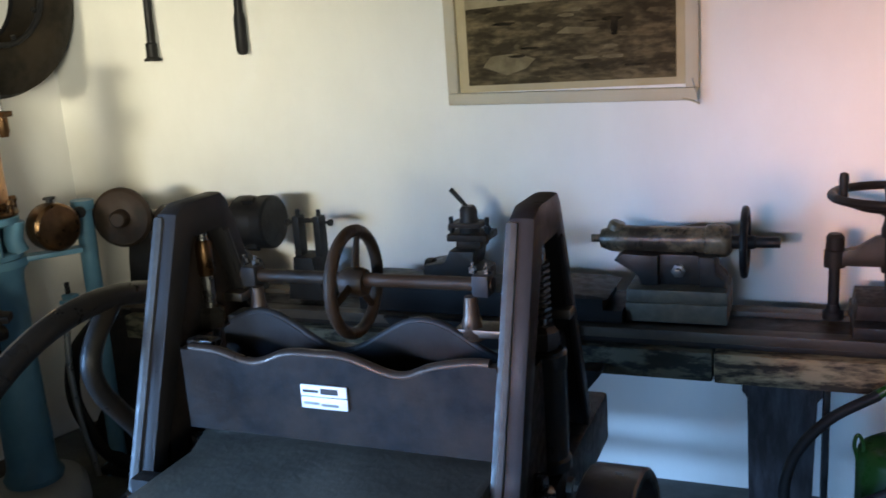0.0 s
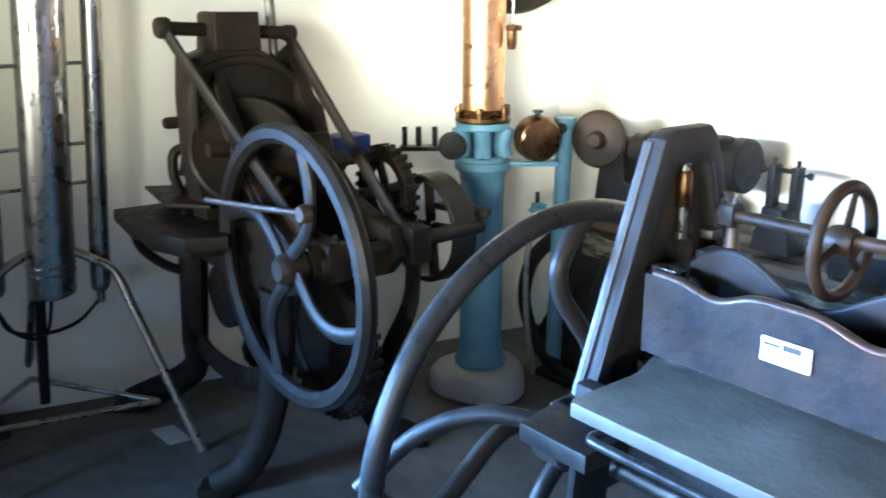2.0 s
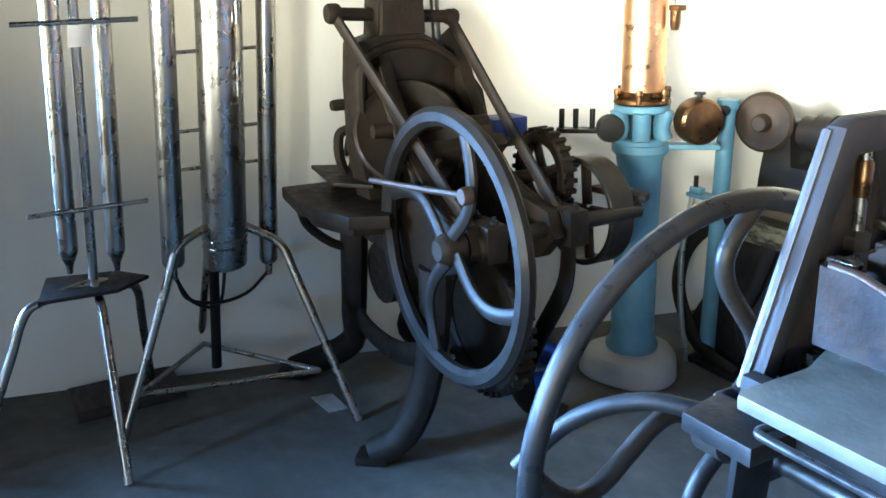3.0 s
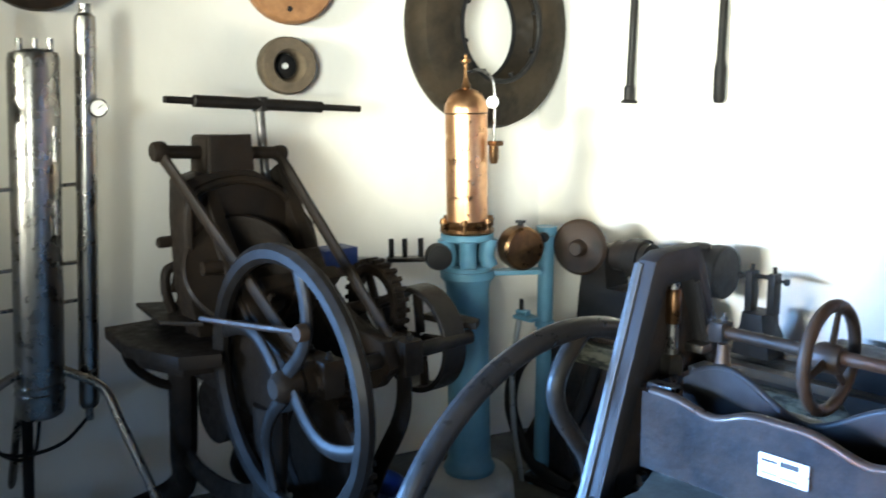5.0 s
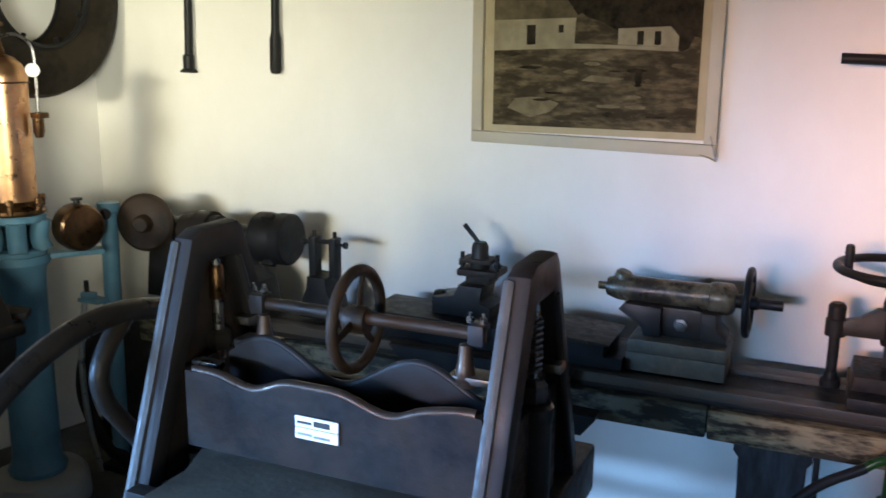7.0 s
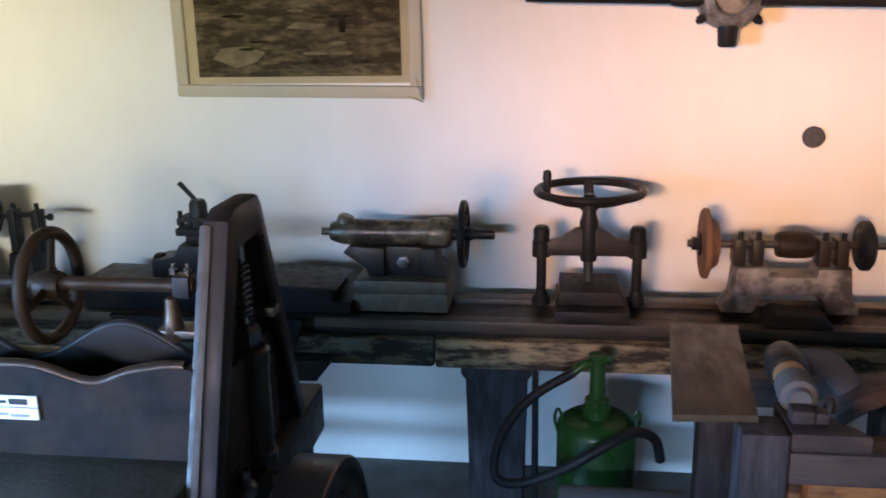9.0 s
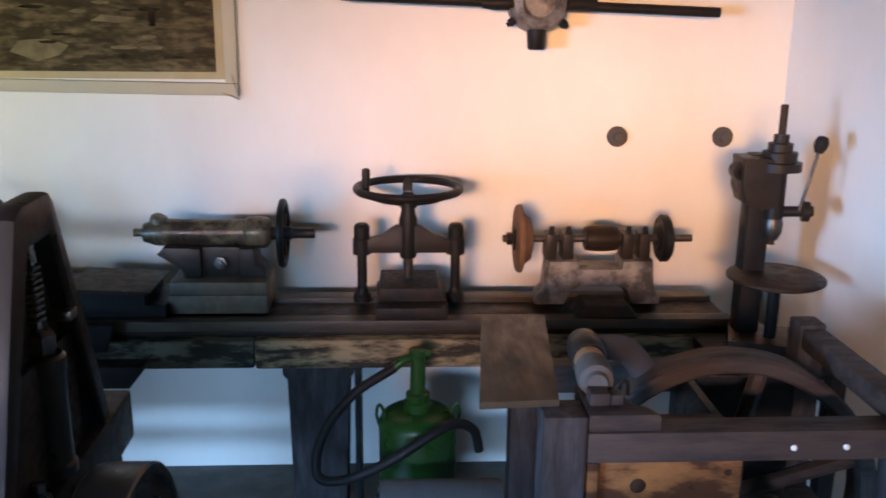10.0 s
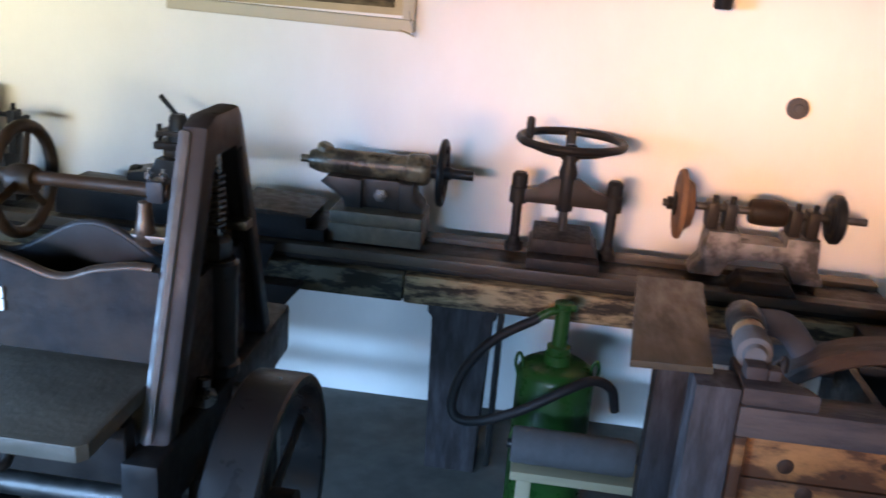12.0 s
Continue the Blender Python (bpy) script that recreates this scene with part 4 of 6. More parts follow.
    b = B(); lathe(b, (1.3275, 2.518, 0.985), (0.07, 1, 0), [(0, 0), (0.034, 0), (0.04, 0.012), (0.04, 0.05), (0.036, 0.09), (0, 0.09)], 24)
    part("spindle_drum", b, IRON_B, top)
    b = B(); box(b, (1.296, 2.345, 0.955), (1.336, 2.385, 0.982), 0.004)
    part("spindle_lug", b, DARKWOOD, top)
    b = B(); box(b, (1.338, 2.347, 0.955), (1.362, 2.38, 0.978), 0.004)
    part("spindle_lug", b, DARKWOOD, top)
    b = B(); tube(b, [(1.366, 2.40, 0.955), (1.368, 2.40, 0.975), (1.376, 2.402, 0.986), (1.384, 2.404, 0.975), (1.384, 2.404, 0.953)], 0.004, 8, 4)
    part("hook", b, IRON_B, top)
    b = B(); tube(b, [(1.345, 2.58, 0.985), (1.43, 2.62, 0.965), (1.49, 2.62, 0.90)], 0.03, 12, 5, flat=0.35)
    part("belt", b, mat("leather_belt", (0.035, 0.036, 0.042), 0.6, 0, 0.3, 10.0), top, "dark drive belt")
    # driving wheel
    wc = (1.664, 2.60, 0.603)
    b = B(); ring(b, wc, (0, 1, 0), 0.362, 0.325, 0.085, 72)
    w = part("driving_wheel", b, DARKWOOD, top, "brown wooden driving wheel rim")
    for k in range(6):
        a = k * math.pi / 3 + 0.3
        b = B(); tube(b, [(wc[0] + r * math.cos(a), wc[1], wc[2] + r * math.sin(a)) for r in (0.04, 0.18, 0.328)], 0.02, 8, 2, flat=1.0)
        part("spoke", b, DARKWOOD, w)
    b = B(); lathe(b, (wc[0], 2.53, wc[2]), (0, 1, 0), [(0, 0), (0.05, 0), (0.05, 0.14), (0, 0.14)], 20)
    part("hub", b, IRON_B, w)
    b = B(); rod(b, (wc[0], 2.36, wc[2]), (wc[0], 2.80, wc[2]), 0.016)
    part("axle", b, STEEL, top)
    b = B(); box(b, (1.42, 2.42, 0.70), (1.60, 2.46, 0.885), 0.004)
    part("axle_board", b, DARKWOOD, top)
    b = B(); lathe(b, (1.72, 2.42, 0.66), (0, 1, 0), [(0, 0), (0.03, 0), (0.034, 0.008), (0.034, 0.04), (0, 0.05)], 20)
    part("crank", b, IRON_B, top)
    # added black sheet that stands in for the dark void behind the wheel
    b = B(); box(b, (1.63, 2.70, 0.30), (1.87, 2.715, 0.86), 0.003)
    part("back_panel", b, IRON_B, top, "black sheet standing in for the shade behind the wheel")


make_treadle()


def make_pump():
    c = (0.985, 3.27)
    top = thing("barrel_pump", (*c, 0), "green painted hand pump barrel with black hose on the floor", "barrel pump")
    b = B(); lathe(b, (*c, 0.0), (0, 0, 1), [(0, 0), (0.118, 0), (0.122, 0.01), (0.118, 0.02), (0.118, 0.24), (0.122, 0.25), (0.118, 0.26), (0.118, 0.485), (0.112, 0.503), (0.09, 0.518), (0.03, 0.523), (0, 0.523)], 40)
    part("barrel", b, GREEN, top, "glossy green steel barrel")
    b = B(); lathe(b, (*c, 0.52), (0, 0, 1), [(0, 0), (0.042, 0), (0.042, 0.03), (0.036, 0.035), (0.036, 0.055), (0.024, 0.06), (0.022, 0.175), (0.028, 0.18), (0.028, 0.195), (0.012, 0.2), (0, 0.2)], 24)
    part("pump_head", b, GREEN, top)
    b = B(); tube(b, [(c[0], c[1], 0.69), (c[0] - 0.04, c[1] - 0.01, 0.685), (c[0] - 0.075, c[1] - 0.015, 0.66)], 0.013, 12, 4)
    part("spout", b, GREEN, top)
    b = B()
    lathe(b, (c[0] + 0.022, c[1] - 0.01, 0.705), (1, 0, 0), [(0, 0), (0.011, 0), (0.011, 0.015), (0, 0.018)], 6)
    part("nut", b, GREEN, top)
    for s in (-1, 1):
        b = B(); x = c[0] + s * 0.112
        tube(b, [(x, c[1] - 0.03, 0.475), (x + s * 0.012, c[1] - 0.03, 0.52), (x + s * 0.004, c[1] - 0.03, 0.552), (x - s * 0.01, c[1] - 0.03, 0.525), (x - s * 0.008, c[1] - 0.03, 0.475)], 0.005, 8, 5)
        part("handle", b, GREEN, top)
    b = B()
    tube(b, [(0.915, 3.255, 0.663), (0.80, 3.22, 0.60), (0.72, 3.17, 0.52), (0.69, 3.12, 0.44), (0.705, 3.09, 0.392), (0.78, 3.07, 0.40), (0.90, 3.06, 0.46), (1.02, 3.08, 0.53), (1.09, 3.12, 0.545), (1.145, 3.16, 0.505), (1.165, 3.18, 0.43)], 0.0145, 12, 7)
    part("hose", b, RUBBER, top, "black rubber hose")


make_pump()

low = thing("low_bench", (1.05, 2.98, 0), "low pale plank bench on the floor", "bench")
b = B(); box(b, (0.88, 2.90, 0.325), (1.30, 3.03, 0.352), 0.005)
part("plank", b, PALEWOOD, low, "pale rough plank")
for x in (0.90, 1.24):
    b = B(); box(b, (x, 2.92, 0), (x + 0.04, 3.01, 0.324), 0.005)
    part("support", b, PALEWOOD, low)
roller = thing("stone_roller", (1.04, 2.96, 0.353), "grey stone roller lying on the low plank bench", "stone roller")
b = B(); lathe(b, (0.875, 2.96, 0.404), (1, 0.03, -0.02), [(0, 0), (0.045, 0), (0.051, 0.008), (0.051, 0.32), (0.045, 0.335), (0, 0.335)], 32)
part("barrel", b, STONE, roller)
for x, s in ((0.875, -1), (1.21, 1)):
    b = B(); lathe(b, (x, 2.96 + 0.03 * (x - 0.875), 0.404 - 0.02 * (x - 0.875)), (s, 0.03 * s, -0.02 * s), [(0, 0), (0.014, 0), (0.012, 0.012), (0, 0.014)], 14)
    part("axle_end", b, IRON_B, roller)

# ---- on the back wall ----


def make_picture():
    """A framed sepia print: a farmhouse, trees and rough ground."""
    x0, x1, z0, z1, y = -0.495, 0.388, 1.412, 2.065, YB
    top = thing("framed_photograph", ((x0 + x1) / 2, y, z0), "old sepia landscape photograph in a peeling cream frame on the wall", "framed photograph")
    w = 0.042
    skew = -0.012
    def bar(lo, hi, name="frame_rail"):
        b = B(); box(b, lo, hi, 0.006)
        for v in b.verts:
            v.co.z += skew * (v.co.x - x0) / (x1 - x0)
        return part(name, b, CREAM, top, "cream painted frame moulding")
    bar((x0, y - 0.034, z0), (x1, y - 0.001, z0 + w))
    bar((x0, y - 0.034, z1 - w), (x1, y - 0.001, z1))
    bar((x0, y - 0.033, z0 + w), (x0 + w, y - 0.001, z1 - w), "frame_stile")
    bar((x1 - w, y - 0.033, z0 + w), (x1, y - 0.001, z1 - w), "frame_stile")
    b = B(); box(b, (x0 + w, y - 0.012, z0 + w), (x1 - w, y - 0.002, z1 - w), 0)
    part("mount", b, CARD, top, "yellowed card mount")
    b = B(); tube(b, [(x1 - 0.05, y - 0.036, z0 - 0.004), (x1 - 0.02, y - 0.04, z0 - 0.012), (x1 + 0.004, y - 0.043, z0 - 0.022)], 0.007, 8, 4, flat=0.35, up=(0, 0, 1))
    part("peeled_strip", b, CARD, top, "peeling paper at the frame's corner")
    b = B(); tube(b, [(x1 - 0.02, y - 0.036, z0 + 0.06), (x1 - 0.008, y - 0.039, z0 + 0.02), (x1 + 0.002, y - 0.042, z0 - 0.015)], 0.005, 8, 4, flat=0.4, up=(1, 0, 0))
    part("peeled_strip", b, GALV, top)
    px0, px1, pz0, pz1 = x0 + 0.079, x1 - 0.045 - 0.028, z0 + 0.066, z1 - 0.055
    b = B(); box(b, (px0, y - 0.015, pz0), (px1, y - 0.0125, pz1), 0)
    pr = part("print", b, SEPIA, top, "sepia photographic print")
    k = [0]

    def shape(outline, material, name):
        k[0] += 1
        b = B()
        d = y - 0.0155 - 0.0004 * k[0]
        slab(b, [(px0 + u * (px1 - px0), pz0 + v * (pz1 - pz0)) for u, v in outline], "y", d - 0.0002, d, 0)
        part(name, b, material, pr)

    shape([(0, 0.72), (0.2, 0.745), (0.4, 0.735), (0.7, 0.72), (1, 0.70), (1, 1), (0, 1)], SEPIA_M, "printed_sky")
    rng = random.Random(5)

    def clump(cx, cz, rx, rz, material, name="printed_tree"):
        shape([(min(1, max(0, cx + rx * (0.8 + 0.35 * rng.random()) * math.cos(a * math.pi / 9))), min(1, max(0, cz + rz * (0.8 + 0.35 * rng.random()) * math.sin(a * math.pi / 9)))) for a in range(18)], material, name)

    clump(0.68, 0.83, 0.26, 0.2, SEPIA_D)
    clump(0.93, 0.78, 0.1, 0.26, SEPIA_D)
    clump(0.46, 0.86, 0.1, 0.14, SEPIA_D)
    clump(0.12, 0.97, 0.14, 0.05, SEPIA_D)
    shape([(0, 0.52), (0.41, 0.55), (0.415, 0.72), (0, 0.70)], SEPIA_L, "printed_house")
    shape([(0, 0.70), (0.43, 0.715), (0.37, 0.83), (0.03, 0.9), (0, 0.89)], SEPIA_M, "printed_roof")
    shape([(0.17, 0.54), (0.215, 0.543), (0.215, 0.67), (0.17, 0.668)], SEPIA_D, "printed_door")
    shape([(0.33, 0.62), (0.355, 0.62), (0.355, 0.67), (0.33, 0.668)], SEPIA_D, "printed_window")
    shape([(0.62, 0.545), (0.90, 0.53), (0.90, 0.60), (0.86, 0.66), (0.62, 0.645)], SEPIA_L, "printed_wall")
    for u in (0.71, 0.79):
        shape([(u, 0.545), (u + 0.03, 0.545), (u + 0.03, 0.63), (u, 0.63)], SEPIA_D, "printed_door")
    shape([(0.0, 0.50), (0.3, 0.515), (0.6, 0.52), (0.9, 0.505), (0.9, 0.53), (0.42, 0.55), (0, 0.53)], SEPIA_L, "printed_path")
    shape([(0.08, 0.12), (0.2, 0.06), (0.3, 0.1), (0.345, 0.16), (0.25, 0.2), (0.18, 0.195), (0.12, 0.185)], SEPIA_R, "printed_rock")
    shape([(0.45, 0.31), (0.58, 0.30), (0.66, 0.33), (0.5, 0.35)], SEPIA_R, "printed_rock")
    clump(0.725, 0.34, 0.018, 0.05, SEPIA_D, "printed_shrub")
    for k2 in range(22):
        clump(rng.uniform(0.04, 0.96), rng.uniform(0.04, 0.46), rng.uniform(0.015, 0.06), rng.uniform(0.006, 0.018), (SEPIA_D, SEPIA_M, SEPIA_R)[k2 % 3], "printed_tuft")
    shape([(0.05, 0.48), (0.1, 0.505), (0.15, 0.48), (0.11, 0.46)], SEPIA_D, "printed_shrub")


make_picture()

b = B()
rod(b, (-1.79, YB - 0.03, 1.66), (-1.77, YB - 0.02, 2.42), 0.018, 0.015)
bar1 = thing("iron_bar", (-1.79, YB - 0.03, 1.65), "black iron bar with flared foot hanging on the wall", "iron bar", "bars on the wall")
part("shaft", b, IRON_B, bar1)
b = B(); lathe(b, (-1.792, YB - 0.03, 1.64), (0.02, 0, 1), [(0, 0), (0.036, 0), (0.036, 0.008), (0.024, 0.016), (0.024, 0.07), (0.019, 0.075), (0, 0.075)], 20)
part("flared_foot", b, IRON_B, bar1)
bar2 = thing("iron_bar", (-1.352, YB - 0.03, 1.65), "black iron bar with rounded handle hanging on the wall", "iron bar", "bars on the wall")
b = B(); lathe(b, (-1.353, YB - 0.03, 1.64), (0.02, 0, 1), [(0, 0), (0.018, 0.004), (0.024, 0.02), (0.024, 0.14), (0.017, 0.17), (0.015, 0.8), (0, 0.8)], 20)
part("shaft", b, IRON_B, bar2)

for x in (1.70, 2.078):
    b = B(); lathe(b, (x, YB - 0.001, 1.263), (0, -1, 0), [(0, 0), (0.036, 0), (0.036, 0.012), (0.03, 0.018), (0.018, 0.019), (0.014, 0.03), (0, 0.032)], 24)
    solo("round_switch", b, STONE, (x, YB, 1.263), "small round grey fitting fixed on the wall", "wall fitting", "round fittings on the wall")


def make_shaft():
    top = thing("line_shaft_hanger", (1.40, YB, 1.70), "dark overhead shaft with a round gear housing on the wall", "shaft hanger")
    y, z, x = YB - 0.09, 1.712, 1.395
    b = B(); rod(b, (0.745, y, z + 0.02), (2.0, y, z - 0.022), 0.0165)
    part("shaft", b, IRON_B, top)
    b = B(); lathe(b, (x, YB - 0.001, 1.72), (0, -1, 0), [(0, 0), (0.10, 0), (0.105, 0.03), (0.10, 0.08), (0.085, 0.11), (0.06, 0.12), (0.05, 0.11), (0, 0.11)], 36)
    part("housing", b, GREYCAST, top, "round grey gear housing")
    for k in range(7):
        a = k * 2 * math.pi / 7 + 0.2
        b = B(); lathe(b, (x + 0.1 * math.cos(a), YB - 0.07, 1.72 + 0.1 * math.sin(a)), (math.cos(a), 0, math.sin(a)), [(0, 0), (0.014, 0), (0.014, 0.02), (0.008, 0.022), (0.008, 0.03), (0, 0.03)], 8)
        part("bolt", b, IRON_B, top)
    for s in (-1, 1):
        b = B(); lathe(b, (x + s * 0.1, y, z), (s, 0, 0), [(0, 0), (0.022, 0), (0.022, 0.05), (0.016, 0.09), (0, 0.09)], 18)
        part("collar", b, IRON_B, top)
    b = B(); lathe(b, (x - 0.004, YB - 0.07, 1.63), (0, 0, -1), [(0, 0), (0.034, 0), (0.03, 0.06), (0.026, 0.066), (0, 0.066)], 18)
    part("drip_cup", b, IRON_B, top)


make_shaft()

b = B(); lathe(b, (XR - 0.001, 2.90, 1.735), (-1, 0, 0), [(0, 0), (0.13, 0), (0.14, 0.02), (0.14, 0.05), (0.12, 0.06), (0.05, 0.065), (0, 0.065)], 36)
solo("wall_disc", b, IRON_B, (XR, 2.90, 1.735), "dark iron disc hanging on the side wall", "iron disc")

# ---- on the left wall ----
WN = Vector((0.9659, -0.2589, 0))


def make_tyre():
    c = Vector((-2.245, 3.475, 1.972))
    top = thing("tyre", c, "worn black rubber tyre hanging on the white wall", "tyre")
    AXW = Vector((1, 0, 0))
    b = B(); prof = [(0.245, -0.07), (0.262, -0.085), (0.33, -0.105), (0.41, -0.09), (0.45, -0.07), (0.465, -0.03), (0.465, 0.03), (0.45, 0.07), (0.41, 0.09), (0.33, 0.105), (0.262, 0.085), (0.245, 0.07), (0.26, 0.05), (0.30, 0.0), (0.26, -0.05), (0.245, -0.07)]
    lathe(b, c, AXW, [(r * 0.935, h) for r, h in prof], 64)
    part("casing", b, TYRE, top)
    for s in (-1, 1):
        b = B(); torus(b, c + AXW * (0.078 * s), AXW, 0.233, 0.012, 56, 8)
        part("bead", b, RUBBER, top)
    a, u, v = axes_of(AXW)
    for k in range(8):
        t = k * math.pi / 4 + 0.3
        b = B(); rod(b, c + (u * math.cos(t) + v * math.sin(t)) * 0.228 + AXW * 0.07, c + (u * math.cos(t) + v * math.sin(t)) * 0.205 + AXW * 0.07, 0.01, n=8)
        part("bead_stud", b, RUBBER, top)
    b = B(); rod(b, (-2.50, 3.475, 2.24), (-2.2, 3.475, 2.255), 0.014, n=10)
    part("wall_peg", b, IRON_B, top)


make_tyre()


def make_bush(name, y, z, R, hole, depth, material, label, cat, off=0.0):
    c = hug(y, z, 0.002)
    b = B()
    lathe(b, c, WN, [(hole, 0), (R * 0.93, 0), (R, depth * 0.1), (R * 1.03, depth * 0.5), (R, depth * 0.9), (R * 0.95, depth), (hole * 1.15, depth), (hole, depth * 0.9), (hole * 0.9, depth * 0.45), (hole * 0.9, depth * 0.2), (hole, 0)], 44)
    top = thing(name, c, label, cat)
    part("rim", b, material, top)
    return top, c


bu, c = make_bush("pulley_bush", 2.69, 1.815, 0.115, 0.06, 0.11, BUSH, "tan-brown turned pulley bush hanging on the wall", "pulley")
b = B(); lathe(b, c + WN * 0.004, WN, [(0, 0), (0.052, 0), (0.052, 0.02), (0.02, 0.03), (0, 0.03)], 24)
part("core", b, IRON_B, bu)
b = B(); lathe(b, c + WN * 0.034, WN, [(0, 0), (0.014, 0), (0.012, 0.012), (0, 0.014)], 14)
part("peg", b, WHITE, bu)
wp, c = make_bush("wooden_pulley", 2.72, 2.17, 0.185, 0.055, 0.09, TURNED, "orange-brown turned wooden pulley hanging on the wall", "pulley")
for k in range(6):
    a, u, v = axes_of(WN)
    t = k * math.pi / 3 + 0.4
    b = B(); p0 = c + (u * math.cos(t) + v * math.sin(t)) * 0.13 + WN * 0.0895
    lathe(b, p0, WN, [(0, 0), (0.012, 0), (0.01, 0.003), (0, 0.004)], 10)
    part("peg", b, IRON_B, wp)
make_bush("wooden_disc", 1.80, 2.22, 0.20, 0.05, 0.06, RUST, "dark brown round disc hanging high on the wall", "disc")

# ---- blue column with copper cylinder ----


def make_column():
    cx, cy = -2.0, 3.11
    top = thing("copper_column_pump", (cx, cy, 0), "light blue iron column with copper cylinder on a pale plinth", "column pump")
    b = B()
    lathe(b, (cx, cy, 0), (0, 0, 1), [(0, 0), (0.195, 0), (0.205, 0.012), (0.2, 0.075), (0.18, 0.1), (0.12, 0.115), (0, 0.115)], 40)
    for v in b.verts:
        k = 1 + 0.07 * math.cos(3 * math.atan2(v.co.y - cy, v.co.x - cx) + 0.6)
        v.co.x, v.co.y = cx + (v.co.x - cx) * k, cy + (v.co.y - cy) * k
    part("plinth", b, PLINTH, top, "pale rounded concrete plinth")
    b = B(); lathe(b, (cx, cy, 0.116), (0, 0, 1), [(0, 0), (0.105, 0), (0.11, 0.02), (0.1, 0.04), (0.092, 0.06), (0.09, 0.1), (0.086, 0.5), (0.088, 0.78), (0.094, 0.82), (0.112, 0.84), (0.112, 0.87), (0, 0.87)], 40)
    part("column", b, BLUE, top, "light blue painted iron column")
    b = B(); ring(b, (cx, cy, 1.125), (0, 0, 1), 0.108, 0.06, 0.03, 36)
    ring(b, (cx, cy, 0.995), (0, 0, 1), 0.1, 0.05, 0.025, 36)
    for k in range(5):
        a = k * 2 * math.pi / 5 + 0.55
        tube(b, [(cx + 0.095 * math.cos(a), cy + 0.095 * math.sin(a), 1.0), (cx + 0.08 * math.cos(a), cy + 0.08 * math.sin(a), 1.05), (cx + 0.095 * math.cos(a), cy + 0.095 * math.sin(a), 1.12)], 0.034, 12, 4)
    part("head_frame", b, BLUE, top, "open light blue arched head")
    b = B(); rod(b, (cx, cy, 0.99), (cx, cy, 1.12), 0.035)
    part("inner_shaft", b, IRON_B, top)
    b = B(); lathe(b, (cx, cy, 1.14), (0, 0, 1), [(0, 0), (0.108, 0), (0.112, 0.008), (0.108, 0.02), (0.095, 0.024), (0.1, 0.035), (0.088, 0.05), (0, 0.05)], 36)
    part("flange", b, BRASS, top, "brass base flange")
    for k in range(6):
        a = k * math.pi / 3 + 0.2
        b = B(); lathe(b, (cx + 0.104 * math.cos(a), cy + 0.104 * math.sin(a), 1.15), (0, 0, 1), [(0, 0), (0.012, 0), (0.012, 0.03), (0.016, 0.034), (0.012, 0.052), (0, 0.054)], 10)
        part("wing_nut", b, BRASS, top)
    b = B(); lathe(b, (cx, cy, 1.185), (0, 0, 1), [(0, 0), (0.084, 0), (0.084, 0.435), (0, 0.436)], 48)
    part("cylinder", b, COPPER, top, "bright copper cylinder with dents")
    b = B(); lathe(b, (cx, cy, 1.615), (0, 0, 1), [(0, 0), (0.0865, 0), (0.0865, 0.02), (0.084, 0.035), (0.07, 0.065), (0.045, 0.09), (0.015, 0.1), (0, 0.1)], 48)
    part("dome", b, COPPER, top, "copper dome")
    b = B(); torus(b, (cx, cy, 1.617), (0, 0, 1), 0.0865, 0.003, 48, 8)
    part("dome_seam", b, BRASS, top)
    b = B(); lathe(b, (cx, cy, 1.71), (0, 0, 1), [(0, 0), (0.016, 0), (0.02, 0.01), (0.012, 0.03), (0.008, 0.05), (0.008, 0.1), (0.02, 0.105), (0.02, 0.115), (0.006, 0.118), (0.006, 0.135), (0, 0.136)], 16)
    part("valve", b, BRASS, top)
    b = B(); tube(b, [(cx, cy, 1.775), (cx + 0.05, cy + 0.03, 1.785), (cx + 0.095, cy + 0.05, 1.75), (cx + 0.105, cy + 0.055, 1.68), (cx + 0.10, cy + 0.055, 1.5)], 0.006, 8, 6)
    part("overflow_pipe", b, NICKEL, top)
    b = B(); lathe(b, (cx + 0.10, cy + 0.05, 1.66), (0.6, -0.75, 0), [(0, 0), (0.024, 0), (0.024, 0.012), (0, 0.014)], 20)
    part("gauge", b, WHITE, top)
    b = B(); box(b, (cx + 0.088, cy + 0.03, 1.49), (cx + 0.14, cy + 0.07, 1.51), 0.004); lathe(b, (cx + 0.105, cy + 0.05, 1.42), (0, 0, 1), [(0, 0), (0.014, 0), (0.02, 0.02), (0.02, 0.07), (0, 0.072)], 12)
    part("side_tap", b, BRASS, top)
    # side drums and brackets
    right, fwd = Vector((0.62, 0.78, 0)), Vector((0.78, -0.62, 0))
    o = Vector((cx, cy, 0))
    b = B(); p = o + right * 0.215 + fwd * 0.02 + Vector((0, 0, 1.075))
    lathe(b, p, (0.95, -0.3, 0), [(0, -0.05), (0.07, -0.05), (0.088, -0.035), (0.092, 0.0), (0.088, 0.035), (0.078, 0.045), (0.03, 0.05), (0, 0.055)], 36)
    dr = part("brass_drum", b, BRASS, top, "dark brass drum")
    b = B(); lathe(b, p + Vector((0, 0, 0.088)), (0, 0, 1), [(0, 0), (0.012, 0), (0.012, 0.012), (0.022, 0.014), (0.022, 0.022), (0, 0.024)], 12)
    part("filler_cap", b, IRON_B, dr)
    b = B(); m = Matrix.Translation(o + right * 0.17 + Vector((0, 0, 0.975))) @ Matrix.Rotation(math.atan2(right.y, right.x), 4, "Z")
    box(b, (-0.1, -0.035, -0.012), (0.13, 0.035, 0.008), 0.005, m)
    part("bracket", b, BLUE, top)
